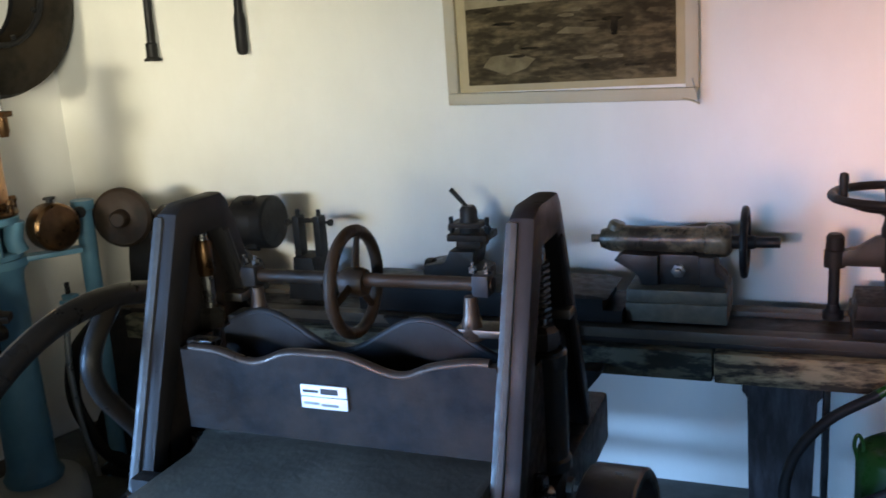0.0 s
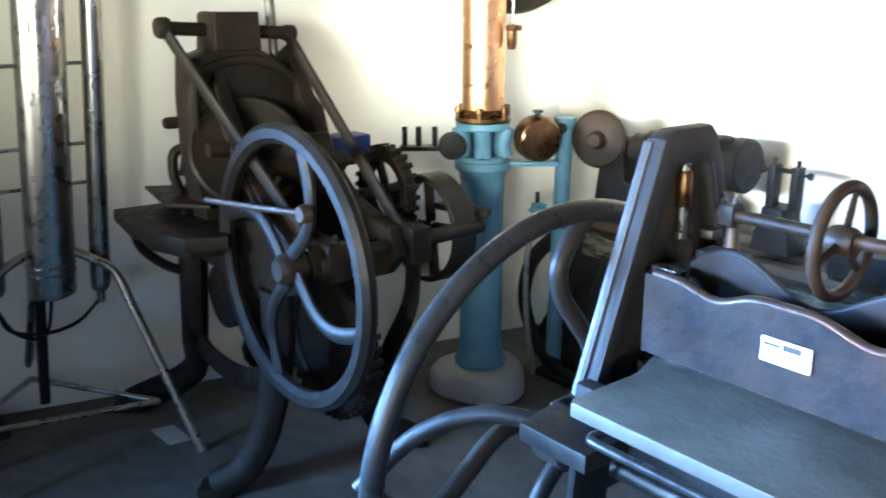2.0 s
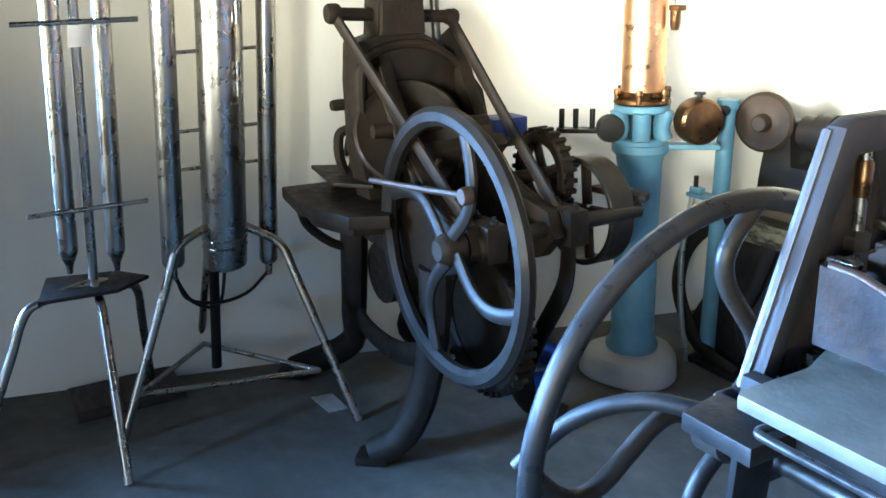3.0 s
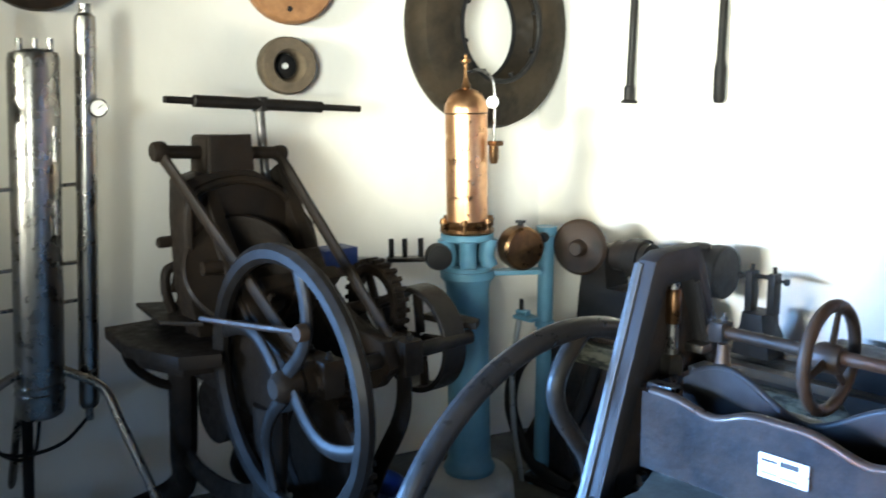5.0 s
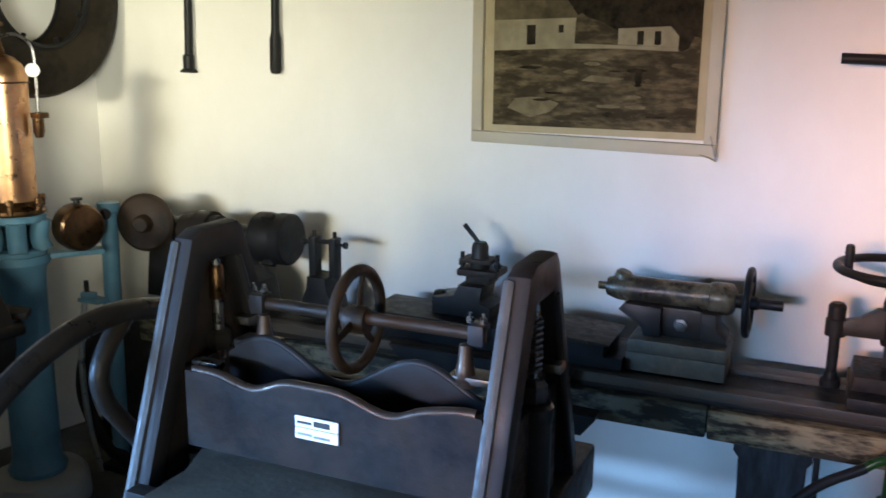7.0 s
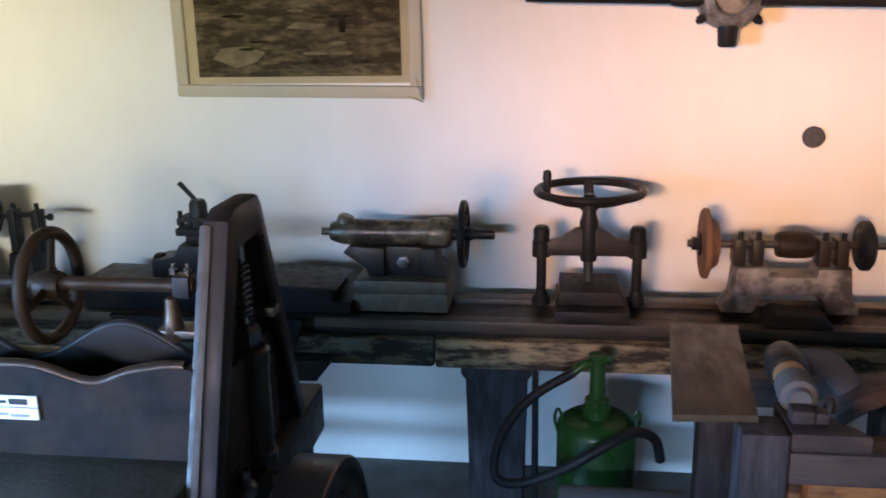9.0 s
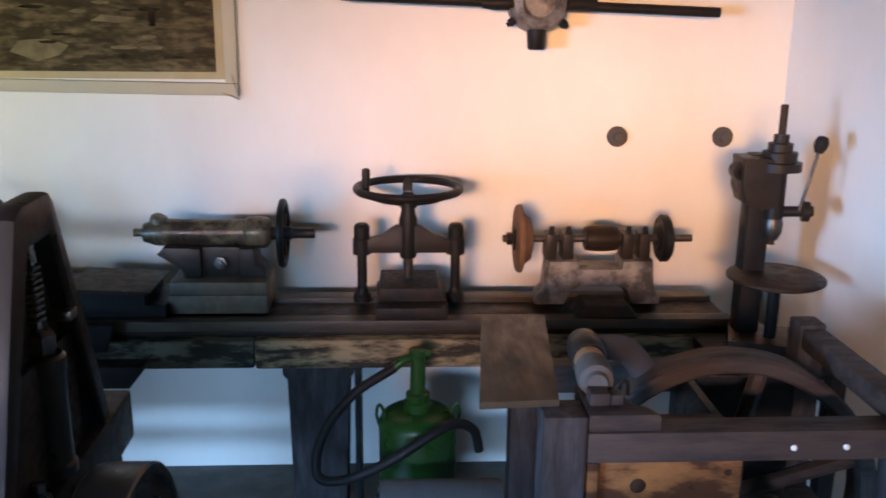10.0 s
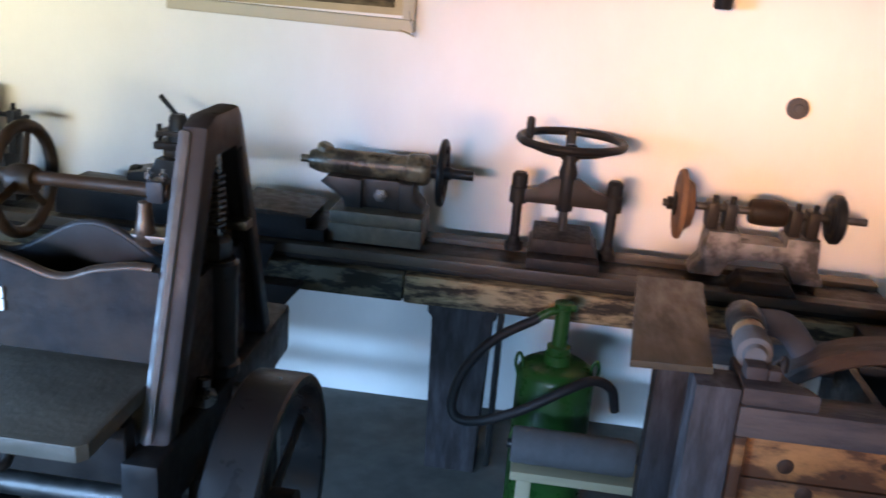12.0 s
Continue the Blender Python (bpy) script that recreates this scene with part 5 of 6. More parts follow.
    b = B(); p = o - right * 0.12 + fwd * 0.05 + Vector((0, 0, 1.05))
    lathe(b, p, (0.86, -0.5, 0), [(0, -0.04), (0.05, -0.04), (0.056, 0), (0.05, 0.03), (0, 0.036)], 28)
    part("dark_drum", b, IRON_B, top)
    b = B(); m = Matrix.Translation(o - right * 0.22 + Vector((0, 0, 1.035))) @ Matrix.Rotation(math.atan2(right.y, right.x), 4, "Z")
    box(b, (-0.11, -0.03, -0.01), (0.1, 0.03, 0.008), 0.005, m)
    sh = part("side_shelf", b, IRON, top)
    for d in (-0.09, -0.035, 0.03):
        b = B(); q = o - right * (0.22 - d) + Vector((0, 0, 1.043)); rod(b, q, q + Vector((0, 0, 0.075)), 0.011, n=12)
        part("pin", b, IRON_B, sh)


make_column()


def make_blue_pipe():
    top = thing("blue_pipe_stand", (-1.78, 3.42, 0), "light blue pipe stand with flanged arm beside the column", "pipe stand")
    b = B(); lathe(b, (-1.90, 3.45, 0.0), (0.02, 0, 1), [(0, 0), (0.07, 0), (0.07, 0.02), (0.036, 0.03), (0.034, 0.70), (0.042, 0.705), (0.042, 0.73), (0.034, 0.735), (0.034, 1.10), (0.044, 1.105), (0.044, 1.14), (0, 1.142)], 24)
    part("pipe", b, BLUE, top)
    b = B(); box(b, (-1.99, 3.36, 0.735), (-1.88, 3.43, 0.752), 0.005); box(b, (-1.985, 3.372, 0.752), (-1.925, 3.408, 0.775), 0.006)
    part("cup", b, BLUE, top)
    b = B(); rod(b, (-1.965, 3.39, 0.775), (-1.965, 3.39, 0.82), 0.010, n=10)
    part("pin", b, IRON_B, top)
    b = B(); lathe(b, (-1.865, 3.415, 1.10), (0.8, -0.6, 0), [(0, 0), (0.022, 0), (0.022, 0.02), (0, 0.022)], 14)
    part("knob", b, IRON_B, top)
    b = B(); tube(b, [(-1.97, 3.38, 0.735), (-1.99, 3.36, 0.5), (-1.98, 3.36, 0.25), (-1.95, 3.38, 0.0)], 0.013, 10, 5)
    part("drain_pipe", b, GALV, top)


make_blue_pipe()

# ---- platen printing press ----


def make_press():
    top = thing("platen_press", (-2.15, 2.2, 0), "brown-black cast iron platen printing press with tall flywheel on the floor", "printing press")
    for y, sy, foot_f, foot_b in ((2.06, -1, (-1.925, 1.86, 0.03), (-2.74, 1.87, 0.03)), (2.36, 1, (-1.785, 2.585, 0.03), (-2.72, 2.56, 0.03))):
        b = B()
        slab(b, [(-2.52, 0.74), (-2.54, 0.82), (-2.40, 0.98), (-2.30, 1.24), (-2.24, 1.42), (-2.16, 1.46), (-2.06, 1.28), (-1.90, 1.06), (-1.74, 0.95), (-1.56, 0.92), (-1.52, 0.84), (-1.60, 0.76), (-1.76, 0.70), (-1.9, 0.66), (-2.1, 0.69), (-2.3, 0.70)], "y", y - 0.024, y + 0.024, 0.009)
        fr = part("side_frame", b, PRESS, top, "dark cast side frame")
        b = B(); tube(b, [(-2.42, y + 0.027 * sy, 1.0), (-2.28, y + 0.027 * sy, 1.26), (-2.18, y + 0.027 * sy, 1.42), (-2.06, y + 0.027 * sy, 1.24), (-1.86, y + 0.027 * sy, 1.0), (-1.60, y + 0.027 * sy, 0.90)], 0.012, 8, 5)
        part("raised_bead", b, PRESS, fr)
        for name, pts in (("front_leg", ((-1.80, y, 0.72), (-1.80, y + 0.01 * sy, 0.50), (-1.82, y + 0.05 * sy, 0.26), (-1.86, y + 0.12 * sy, 0.10), foot_f)),
                          ("back_leg", ((-2.44, y, 0.76), (-2.46, y, 0.56), (-2.49, y, 0.34), (-2.58, y - 0.01 * sy, 0.16), foot_b))):
            b = B(); tube(b, pts, 0.07, 12, 6, r_end=0.056, flat=0.75, up=(0, 1, 0))
            lg = part(name, b, PRESS, top, "curved cast leg")
            f = Vector(pts[-1]); d = (f - Vector(pts[-2])); d.z = 0; d.normalize()
            b = B(); m = Matrix.Translation((f.x, f.y, 0)) @ Matrix.Rotation(math.atan2(d.y, d.x), 4, "Z")
            box(b, (-0.06, -0.05, 0.0), (0.06, 0.05, 0.035), 0.012, m)
            part("foot", b, PRESS, lg)
        b = B(); tube(b, [(-2.50, y, 0.37), (-2.36, y, 0.31), (-2.16, y, 0.30), (-1.98, y, 0.34), (-1.82, y, 0.42)], 0.045, 10, 6, flat=0.5, up=(0, 1, 0))
        part("leg_stretcher", b, PRESS, top)
    # side arms from the rocker bar down to the crank
    for p0, p1 in (((-2.17, 1.91, 1.52), (-1.56, 2.09, 0.85)), ((-2.17, 2.35, 1.495), (-1.58, 2.41, 0.88))):
        b = B(); p0, p1 = Vector(p0), Vector(p1)
        tube(b, [p0 + (p1 - p0) * k / 4 for k in range(5)], 0.025, 10, 2, flat=0.55, up=(0, 1, 0))
        ar = part("side_arm", b, PRESS, top, "straight iron side arm")
        b = B(); lathe(b, p1 - Vector((0, 0.025, 0)), (0, 1, 0), [(0, 0), (0.04, 0), (0.046, 0.01), (0.046, 0.045), (0.04, 0.055), (0, 0.055)], 20)
        part("crank_eye", b, PRESS, ar)
    b = B(); rod(b, (-2.17, 1.90, 1.526), (-2.17, 2.37, 1.496), 0.022)
    part("rocker_bar", b, PRESS, top)
    for y, z, r in ((1.905, 1.526, 0.034), (2.355, 1.496, 0.028)):
        b = B(); lathe(b, (-2.17, y - 0.022, z), (0, 1, 0), [(0, 0), (r * 0.85, 0), (r, 0.01), (r, 0.036), (r * 0.85, 0.045), (0, 0.045)], 20)
        part("boss", b, PRESS, top)
    # the upright bed casting with its square head
    b = B()
    slab(b, [(2.05, 1.566), (2.06, 1.574), (2.19, 1.568), (2.20, 1.560), (2.203, 1.46), (2.26, 1.428), (2.37, 1.352), (2.46, 1.24), (2.50, 1.05), (2.49, 0.86), (1.99, 0.86), (1.955, 1.06), (1.952, 1.30), (1.962, 1.43), (2.04, 1.452)], "x", -2.24, -2.12, 0.016)
    bd = part("bed", b, PRESS, top, "upright bed casting with a square head")
    b = B(); slab(b, [(2.044, 1.45), (2.21, 1.45), (2.205, 1.572), (2.05, 1.575)], "x", -2.118, -2.09, 0.01)
    part("head_cap", b, PRESS, bd)
    b = B(); tube(b, [(-2.11, 1.97, 1.06), (-2.11, 1.97, 1.34), (-2.11, 2.06, 1.41), (-2.11, 2.22, 1.41), (-2.11, 2.36, 1.32), (-2.11, 2.46, 1.12)], 0.016, 8, 6)
    part("bed_rim", b, PRESS, bd)
    m2 = Matrix.Translation((-1.93, 2.22, 1.03)) @ Matrix.Rotation(radians(44), 4, "Y")
    b = B(); box(b, (-0.035, -0.13, -0.22), (0.02, 0.17, 0.10), 0.014, m2)
    for k in range(3):
        box(b, (0.02, -0.11 + 0.1 * k, -0.2), (0.04, -0.09 + 0.1 * k, 0.08), 0.006, m2)
    part("platen", b, PRESS, top, "ribbed dark platen")
    nrm = Vector((0.82, -0.30, 0.48)).normalized()
    dc = Vector((-2.02, 2.10, 1.13))
    b = B(); lathe(b, dc, nrm, [(0, -0.015), (0.175, -0.015), (0.192, -0.005), (0.192, 0.01), (0.182, 0.018), (0.168, 0.012), (0.03, 0.012), (0.026, 0.03), (0, 0.032)], 48)
    part("ink_disc", b, PRESS, top, "round dark ink disc")
    for z in (1.02, 1.15):
        b = B(); rod(b, (-2.02, 1.96, z), (-1.98, 2.38, z), 0.024)
        part("ink_roller", b, PRESS, top)
    b = B(); tube(b, [(-2.28, 1.985, 1.12), (-2.29, 1.955, 1.10), (-2.29, 1.95, 1.03), (-2.29, 1.97, 0.96)], 0.018, 8, 5)
    part("roller_hook", b, PRESS, top)
    b = B(); lathe(b, (-2.24, 1.91, 1.215), (0, 1, 0), [(0, 0), (0.016, 0), (0.02, 0.012), (0.02, 0.05), (0, 0.05)], 14)
    part("side_knob", b, PRESS, top)
    # tables
    b = B(); slab(b, [(-2.50, 1.80), (-2.22, 1.76), (-1.96, 1.83), (-1.90, 1.95), (-2.02, 2.03), (-2.48, 2.03)], "z", 0.845, 0.892, 0.008)
    ft = part("feed_table", b, PRESS, top, "dark worn feed table")
    b = B(); slab(b, [(-2.46, 1.85), (-2.22, 1.81), (-2.02, 1.87), (-2.0, 1.98), (-2.44, 2.0)], "z", 0.80, 0.844, 0.006)
    part("table_frame", b, PRESS, ft)
    b = B(); slab(b, [(-2.52, 1.93), (-2.20, 1.88), (-2.08, 1.98), (-2.18, 2.03), (-2.46, 2.03)], "z", 0.94, 0.955, 0.004)
    ty = part("feed_tray", b, PRESS, top)
    b = B(); box(b, (-2.40, 1.955, 0.893), (-2.36, 1.995, 0.939), 0.006)
    part("tray_foot", b, PRESS, ty)
    b = B(); tube(b, [(-2.44, 1.84, 0.84), (-2.48, 1.88, 0.74), (-2.47, 1.96, 0.66), (-2.45, 2.04, 0.62)], 0.018, 8, 5)
    part("table_brace", b, PRESS, top)
    # shaft, flywheel, gear, pulley
    wx, wy, wz = -1.568, 1.983, 0.859
    b = B(); rod(b, (wx, 1.94, wz), (wx - 0.02, 2.74, wz), 0.026)
    part("main_shaft", b, PRESS_RIM, top)
    b = B(); ring(b, (wx, wy, wz), (0, 1, 0), 0.427, 0.368, 0.05, 84, 0.14)
    fw = part("flywheel", b, PRESS_RIM, top, "tall iron flywheel with curved spokes")
    for k in range(4):
        a0 = k * math.pi / 2 + radians(75)
        pts = []
        for i in range(7):
            t = i / 6
            r = 0.04 + 0.335 * t
            off = -0.075 * math.sin(math.pi * t)
            pts.append((wx + r * math.cos(a0) - off * math.sin(a0), wy, wz + r * math.sin(a0) + off * math.cos(a0)))
        b = B(); tube(b, pts, 0.024, 10, 4, flat=0.6, up=(0, 1, 0))
        part("spoke", b, PRESS_RIM, fw)
    b = B(); lathe(b, (wx, wy - 0.045, wz), (0, 1, 0), [(0, 0), (0.03, 0), (0.042, 0.012), (0.05, 0.03), (0.05, 0.08), (0.042, 0.09), (0, 0.09)], 24)
    part("hub", b, PRESS, fw)
    b = B(); tube(b, [(-1.41, 1.95, 1.06), (-1.62, 1.91, 1.045), (-1.86, 1.87, 1.03)], 0.010, 8, 3)
    part("grip_rod", b, RUST, top)
    b = B(); lathe(b, (-1.41, 1.93, 1.06), (0, 1, 0), [(0, 0), (0.022, 0), (0.026, 0.008), (0.026, 0.03), (0, 0.034)], 16)
    part("rod_boss", b, RUST, fw)
    gc = (-1.86, 2.54, 0.965)
    b = B(); ring(b, gc, (0, 1, 0), 0.15, 0.105, 0.05, 52)
    g = part("gear", b, PRESS, top, "dark toothed gear")
    for k in range(26):
        mm = Matrix.Translation(gc) @ Matrix.Rotation(k * 2 * math.pi / 26, 4, "Y")
        b = B(); box(b, (0.147, -0.024, -0.008), (0.164, 0.024, 0.008), 0.003, mm)
        part("tooth", b, PRESS, g)
    for k in range(4):
        a = k * math.pi / 2 + 0.4
        b = B(); tube(b, [(gc[0] + r * math.cos(a), gc[1], gc[2] + r * math.sin(a)) for r in (0.02, 0.06, 0.11)], 0.016, 8, 2)
        part("spoke", b, PRESS, g)
    b = B(); rod(b, (gc[0], 2.38, gc[2]), (gc[0], 2.60, gc[2]), 0.022)
    part("gear_shaft", b, PRESS, top)
    pc = (-1.76, 2.66, 0.835)
    b = B(); ring(b, pc, (0, 1, 0), 0.192, 0.172, 0.10, 64)
    pl = part("belt_pulley", b, PRESS_RIM, top, "broad brown belt pulley")
    for k in range(4):
        a = k * math.pi / 2 + 0.1
        b = B(); tube(b, [(pc[0] + r * math.cos(a), pc[1], pc[2] + r * math.sin(a)) for r in (0.02, 0.09, 0.175)], 0.018, 8, 2)
        part("spoke", b, PRESS, pl)
    b = B(); slab(b, [(-1.80, 2.70), (-1.62, 2.72), (-1.56, 2.745), (-1.60, 2.80), (-1.80, 2.80)], "z", 0.885, 0.91, 0.006)
    part("belt_shelf", b, PRESS, top)
    for y in (2.12, 2.43):
        b = B(); box(b, (-1.66, y - 0.04, 0.80), (-1.51, y + 0.04, 0.92), 0.014)
        br = part("bearing", b, PRESS, top)
        for dx in (-0.05, 0.05):
            b = B(); lathe(b, (-1.585 + dx, y, 0.92), (0, 0, 1), [(0, 0), (0.013, 0), (0.013, 0.012), (0.007, 0.014), (0.007, 0.024), (0, 0.024)], 6)
            part("bolt", b, PRESS_RIM, br)
    # big lower gear and its guard
    lc = (-1.88, 2.30, 0.46)
    b = B(); ring(b, lc, (0, 1, 0), 0.27, 0.20, 0.06, 56)
    lathe(b, (lc[0], lc[1] - 0.012, lc[2]), (0, 1, 0), [(0, 0), (0.205, 0), (0.205, 0.024), (0, 0.024)], 40)
    lg = part("lower_gear", b, PRESS, top, "large dark lower gear")
    for k in range(40):
        mm = Matrix.Translation(lc) @ Matrix.Rotation(k * 2 * math.pi / 40, 4, "Y")
        b = B(); box(b, (0.267, -0.03, -0.01), (0.285, 0.03, 0.01), 0.003, mm)
        part("tooth", b, PRESS, lg)
    b = B(); rod(b, (-2.3, 2.10, 0.55), (-2.3, 2.34, 0.55), 0.12)
    part("cam_drum", b, PRESS, top)
    b = B(); tube(b, [(-1.66, 2.50, 0.84), (-1.66, 2.49, 0.62), (-1.78, 2.48, 0.40), (-1.84, 2.46, 0.24)], 0.04, 10, 6, flat=0.3, up=(0, 1, 0))
    part("connecting_rod", b, PRESS_RIM, top)
    # screw handle
    b = B(); rod(b, (-2.20, 2.315, 1.36), (-2.20, 2.30, 1.665), 0.017)
    sc = part("screw_stem", b, STEEL, top)
    b = B(); lathe(b, (-2.19, 1.945, 1.694), (0, 0.78, -0.052), [(0, 0), (0.012, 0.0), (0.012, 0.10), (0.021, 0.105), (0.021, 0.61), (0.012, 0.615), (0.012, 0.785), (0, 0.785)], 16)
    part("tee_handle", b, PRESS_RIM, sc, "long dark T-shaped handle bar")
    b = B(); lathe(b, (-2.197, 2.302, 1.645), (0, 0, 1), [(0, 0), (0.028, 0), (0.028, 0.05), (0, 0.052)], 16)
    part("collar", b, PRESS_RIM, sc)


make_press()

b = B()
lathe(b, (-2.2, 2.7, 0.0), (0, 0, 1), [(0, 0), (0.14, 0), (0.17, 0.1), (0.175, 0.1), (0.18, 0.105), (0.17, 0.11), (0.16, 0.1), (0.135, 0.01), (0, 0.01)], 32)
solo("plastic_basin", b, NAVY, (-2.2, 2.7, 0), "blue plastic basin on the floor under the press", "basin")
b = B()
box(b, (-2.42, 2.62, 1.01), (-2.30, 2.78, 1.085), 0.006)
shelf = thing("wall_shelf", (-2.42, 2.7, 0.99), "small dark shelf on the wall behind the press", "shelf")
solo("blue_tin", b, NAVY, (-2.36, 2.7, 1.01), "dark blue tin standing behind the press", "tin")
b = B(); box(b, (left_wall_x(2.7) + 0.02, 2.56, 0.985), (-2.24, 2.84, 1.009), 0.004)
part("board", b, DARKWOOD, shelf)

# ---- stainless tube stands ----


def tube_body(top, x, y, z0, z1, r, name, label):
    b = B(); lathe(b, (x, y, z0), (0, 0, 1), [(0, 0), (r * 0.75, 0), (r * 0.96, 0.012), (r, 0.03), (r, z1 - z0 - 0.035), (r * 0.94, z1 - z0 - 0.012), (r * 0.6, z1 - z0), (0, z1 - z0)], 36)
    return part(name, b, STAINLESS, top, label)


def make_stand():
    cx, cy = -2.60, 1.60
    top = thing("tube_stand", (cx, cy, 0), "polished steel apparatus of three tubes on a tripod stand", "tube stand")
    c = tube_body(top, cx, cy + 0.03, 0.575, 1.865, 0.083, "main_tube", "wide polished steel tube")
    b = B(); torus(b, (cx, cy + 0.03, 0.70), (0, 0, 1), 0.083, 0.004, 36, 8); torus(b, (cx, cy + 0.03, 0.67), (0, 0, 1), 0.083, 0.004, 36, 8)
    part("band", b, STAINLESS, c)
    for d in (-0.05, 0.0, 0.05):
        b = B(); rod(b, (cx + 0.02, cy + 0.03 + d, 1.86), (cx + 0.02, cy + 0.03 + d, 1.90), 0.01, n=12)
        part("nipple", b, NICKEL, c)
    for y, z0, z1, r in ((cy - 0.17, 0.62, 2.01, 0.042), (cy + 0.20, 0.57, 1.99, 0.036)):
        t = tube_body(top, cx + 0.01, y, z0, z1, r, "side_tube", "narrow polished steel tube")
        for za, zb, r in ((z0 - 0.05, z0 + 0.005, 0.014), (z1 - 0.005, z1 + 0.03, 0.02)):
            b = B(); rod(b, (cx + 0.01, y, za), (cx + 0.01, y, zb), r, n=12)
            part("fitting", b, NICKEL, t)
        b = B(); g = Vector((cx + 0.05, y + 0.03, 1.665)); lathe(b, g, (0.93, -0.37, 0), [(0, 0), (0.03, 0), (0.033, 0.004), (0.033, 0.018), (0.03, 0.022), (0.027, 0.02), (0, 0.02)], 28)
        ga = part("gauge", b, NICKEL, top, "small round dial gauge")
        b = B(); lathe(b, g + Vector((0.93, -0.37, 0)) * 0.0205, (0.93, -0.37, 0), [(0, 0), (0.027, 0), (0.027, 0.001), (0, 0.001)], 24)
        part("dial", b, WHITE, ga)
        b = B(); rod(b, g + Vector((0.93, -0.37, 0.0)) * 0.0225, g + Vector((0.93, -0.37, 0)) * 0.0225 + Vector((0.007, 0.012, 0.012)), 0.0015, n=6)
        part("needle", b, INK, ga)
        for z in (0.98, 1.40, 1.12):
            b = B(); rod(b, (cx, y, z), (cx, cy + 0.03, z), 0.007, n=10)
            part("link_pipe", b, STAINLESS, top)
    for z in (1.30, 1.55):
        b = B(); rod(b, (cx + 0.085, cy + 0.07, z - 0.06), (cx + 0.085, cy + 0.07, z + 0.06), 0.009, n=10); rod(b, (cx + 0.05, cy + 0.05, z), (cx + 0.085, cy + 0.07, z), 0.007, n=8)
        part("sight_valve", b, NICKEL, top)
    for foot, bend in (((-2.175, 2.01, 0.0), (-2.50, 1.82, 0.67)), ((-2.485, 1.19, 0.0), (-2.56, 1.44, 0.71)), ((-3.02, 1.62, 0.0), (-2.78, 1.62, 0.66))):
        b = B(); k = Vector(bend); f = Vector(foot); a = Vector((cx, cy + 0.03, 0.78)); a = a + (k - a) * 0.35
        tube(b, [a, a + (k - a) * 0.7, k + (f - k) * 0.04, k + (f - k) * 0.2, k + (f - k) * 0.6, f], 0.0165, 12, 6)
        part("leg", b, STAINLESS, top, "bent steel tube leg")
    b = B(); tube(b, [(-2.57, 1.27, 0.14), (-2.40, 1.94, 0.14)], 0.011, 10, 1); tube(b, [(-2.40, 1.94, 0.14), (-2.92, 1.62, 0.14)], 0.011, 10, 1); tube(b, [(-2.92, 1.62, 0.14), (-2.57, 1.27, 0.14)], 0.011, 10, 1)
    part("brace", b, STAINLESS, top)
    b = B(); rod(b, (cx - 0.06, cy, 0.14), (cx - 0.06, cy, 0.62), 0.02)
    part("centre_post", b, IRON_B, top)
    b = B(); tube(b, [(cx + 0.01, cy - 0.165, 0.58), (cx + 0.03, cy - 0.13, 0.49), (cx + 0.03, cy - 0.02, 0.45), (cx + 0.03, cy + 0.1, 0.465), (cx + 0.01, cy + 0.195, 0.53)], 0.007, 8, 6)
    tube(b, [(cx, cy - 0.165, 0.57), (cx, cy - 0.1, 0.46), (cx, cy + 0.0, 0.43), (cx, cy + 0.03, 0.60)], 0.007, 8, 6)
    part("hose", b, RUBBER, top)
    # the whole apparatus leans a little towards the press
    for ob in [c2 for c1 in top.children for c2 in (c1, *c1.children)]:
        for v in ob.data.vertices:
            d = 0.07 * (v.co.z - 1.22)
            v.co.x, v.co.y = v.co.x + 0.58 * d, v.co.y + 0.81 * d


make_stand()


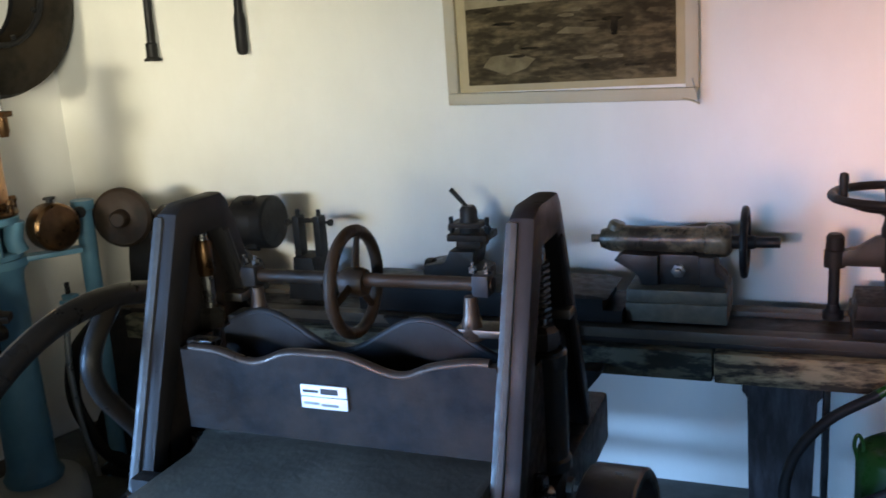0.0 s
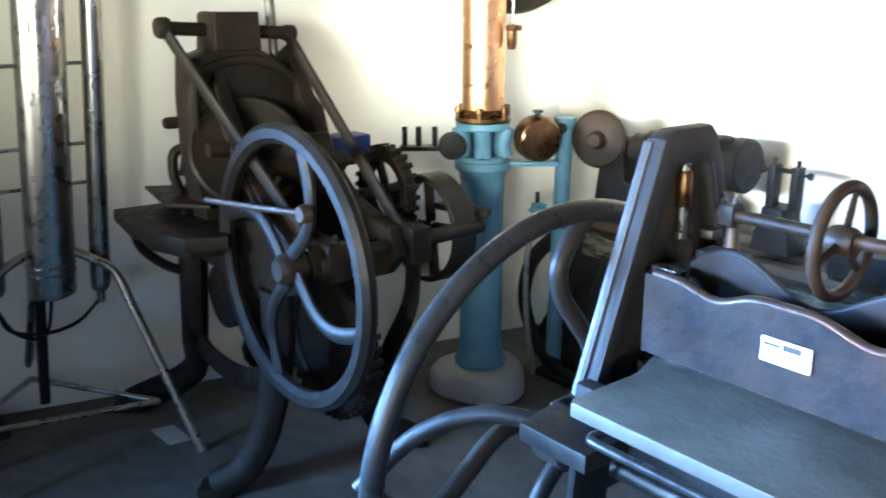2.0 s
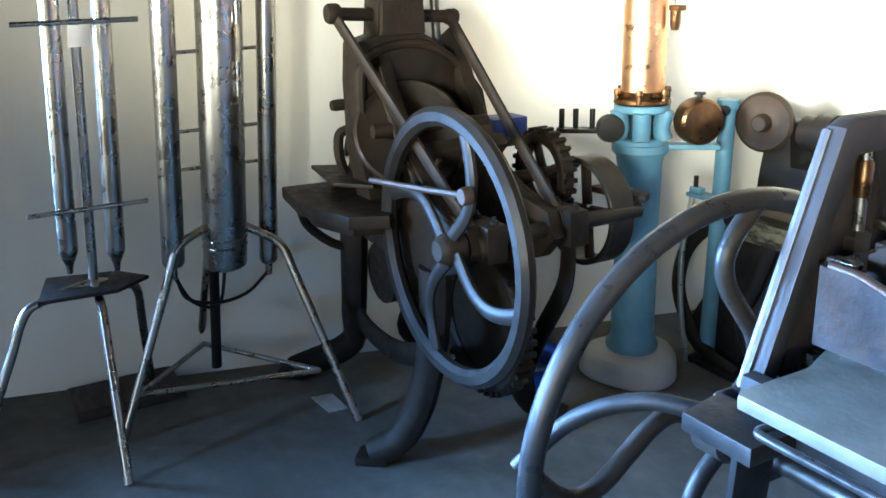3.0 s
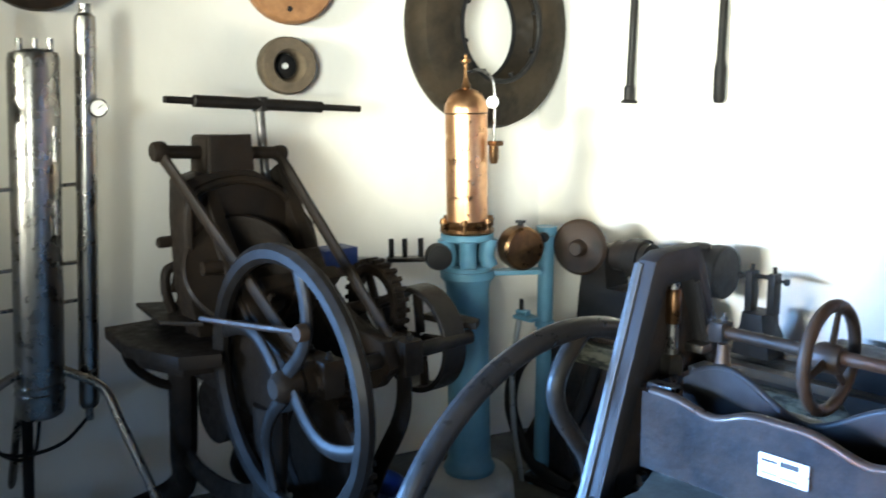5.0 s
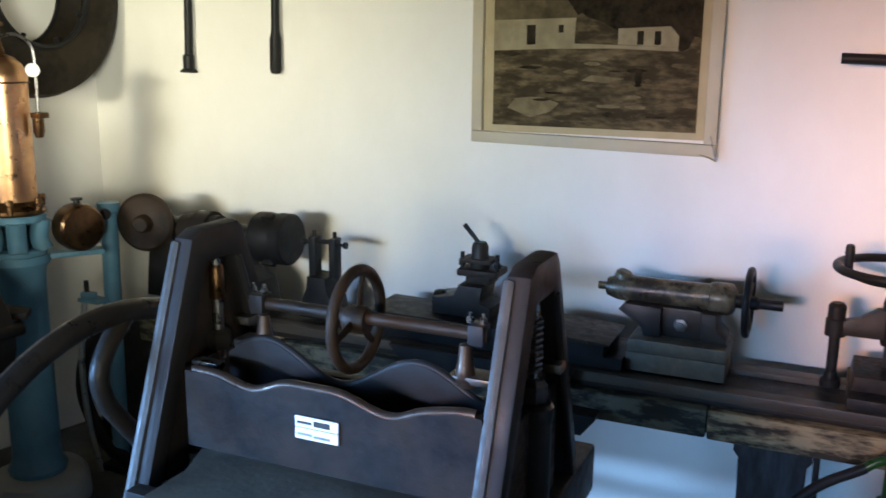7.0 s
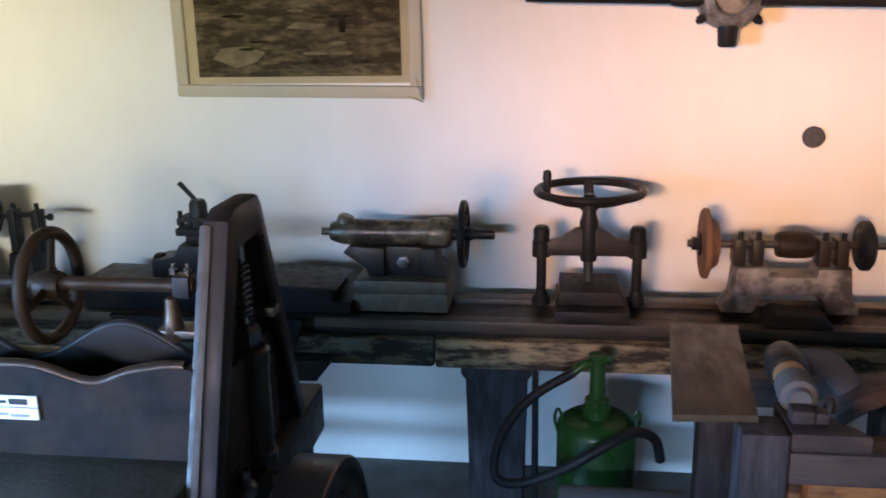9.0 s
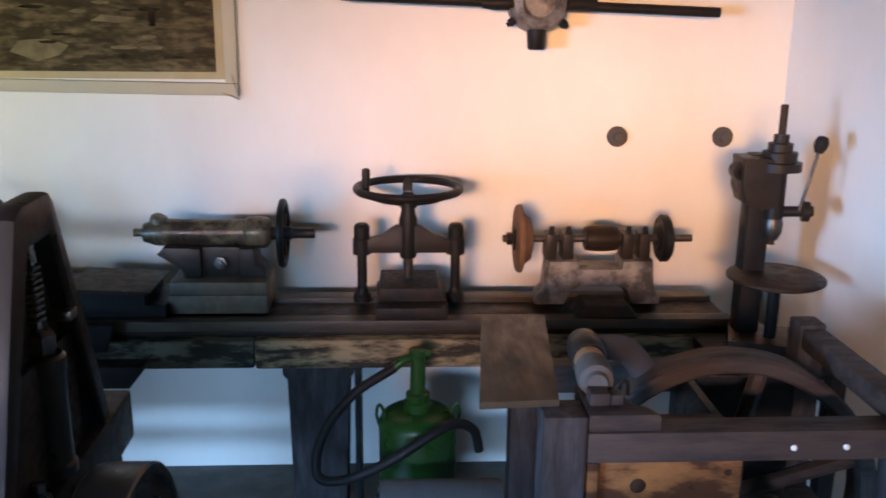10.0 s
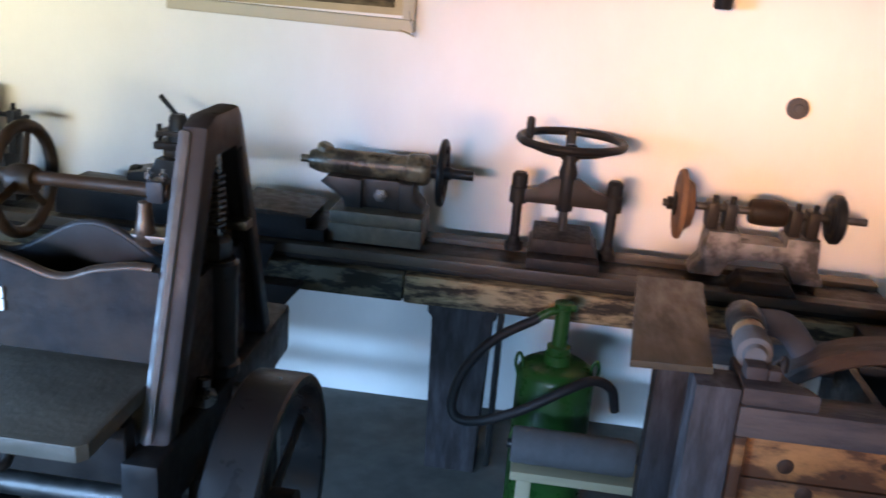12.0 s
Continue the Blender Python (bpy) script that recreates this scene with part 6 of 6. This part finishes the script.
def make_stand_small():
    cx, cy = -2.62, 1.11
    top = thing("tube_stand", (cx, cy, 0), "grey steel stand holding two slim tubes beside the wall", "tube stand")
    for y, z0 in ((cy - 0.075, 0.72), (cy + 0.085, 0.70)):
        t = tube_body(top, cx, y, z0, 1.72, 0.033, "slim_tube", "slim grey steel tube")
        b = B(); lathe(b, (cx, y, z0 + 0.01), (0, 0, -1), [(0, 0), (0.03, 0), (0.014, 0.04), (0.01, 0.07), (0, 0.07)], 16)
        part("nozzle", b, NICKEL, t)
    for z in (0.89, 1.52):
        b = B(); rod(b, (cx + 0.03, cy - 0.2, z), (cx + 0.03, cy + 0.2, z), 0.009, n=10)
        part("cross_rod", b, STAINLESS, top)
    b = B(); box(b, (cx + 0.035, cy - 0.03, 1.44), (cx + 0.04, cy + 0.04, 1.51), 0.001)
    part("tag", b, WHITE, top)
    b = B(); rod(b, (cx, cy, 0.60), (cx, cy, 1.60), 0.017)
    part("post", b, STAINLESS, top)
    b = B(); slab(b, [(cx - 0.16, cy - 0.14), (cx + 0.1, cy - 0.2), (cx + 0.12, cy + 0.06), (cx + 0.02, cy + 0.19), (cx - 0.1, cy + 0.1)], "z", 0.595, 0.61, 0.004)
    part("plate", b, IRON, top)
    for foot, k in (((-2.23, 1.08, 0.0), (-2.50, 1.11, 0.56)), ((-2.56, 0.62, 0), (-2.60, 0.88, 0.57)), ((-2.93, 1.32, 0), (-2.70, 1.27, 0.55))):
        b = B(); k = Vector(k); f = Vector(foot); a = Vector((cx, cy, 0.615))
        tube(b, [a, a + (k - a) * 0.75, k + (f - k) * 0.05, k + (f - k) * 0.3, k + (f - k) * 0.7, f], 0.0165, 12, 6)
        part("leg", b, STAINLESS, top, "bent grey tube leg")
    # the tubes lean towards the tripod beside them
    for ob in [c2 for c1 in top.children for c2 in (c1, *c1.children)]:
        for v in ob.data.vertices:
            v.co.y += 0.065 * max(0.0, v.co.z - 0.62)


make_stand_small()

b = B(); box(b, (-3.03, 1.0, 0.0), (-2.78, 1.42, 0.05), 0.006)
solo("floor_board", b, DARKWOOD, (-2.9, 1.2, 0), "dark wooden board lying by the wall", "board")
for x, y, w, h in ((-2.42, 1.9, 0.16, 0.09), (-1.42, 1.86, 0.14, 0.07), (-1.05, 2.28, 0.1, 0.06)):
    b = B(); slab(b, [(x - w / 2, y - h / 2), (x + w / 2, y - h * 0.4), (x + w * 0.55, y + h / 2), (x - w * 0.4, y + h * 0.45)], "z", 0.0005, 0.005, 0)
    solo("floor_patch", b, PATCH, (x, y, 0), "pale worn patch of mortar on the floor", "floor patch", "patches on the floor")
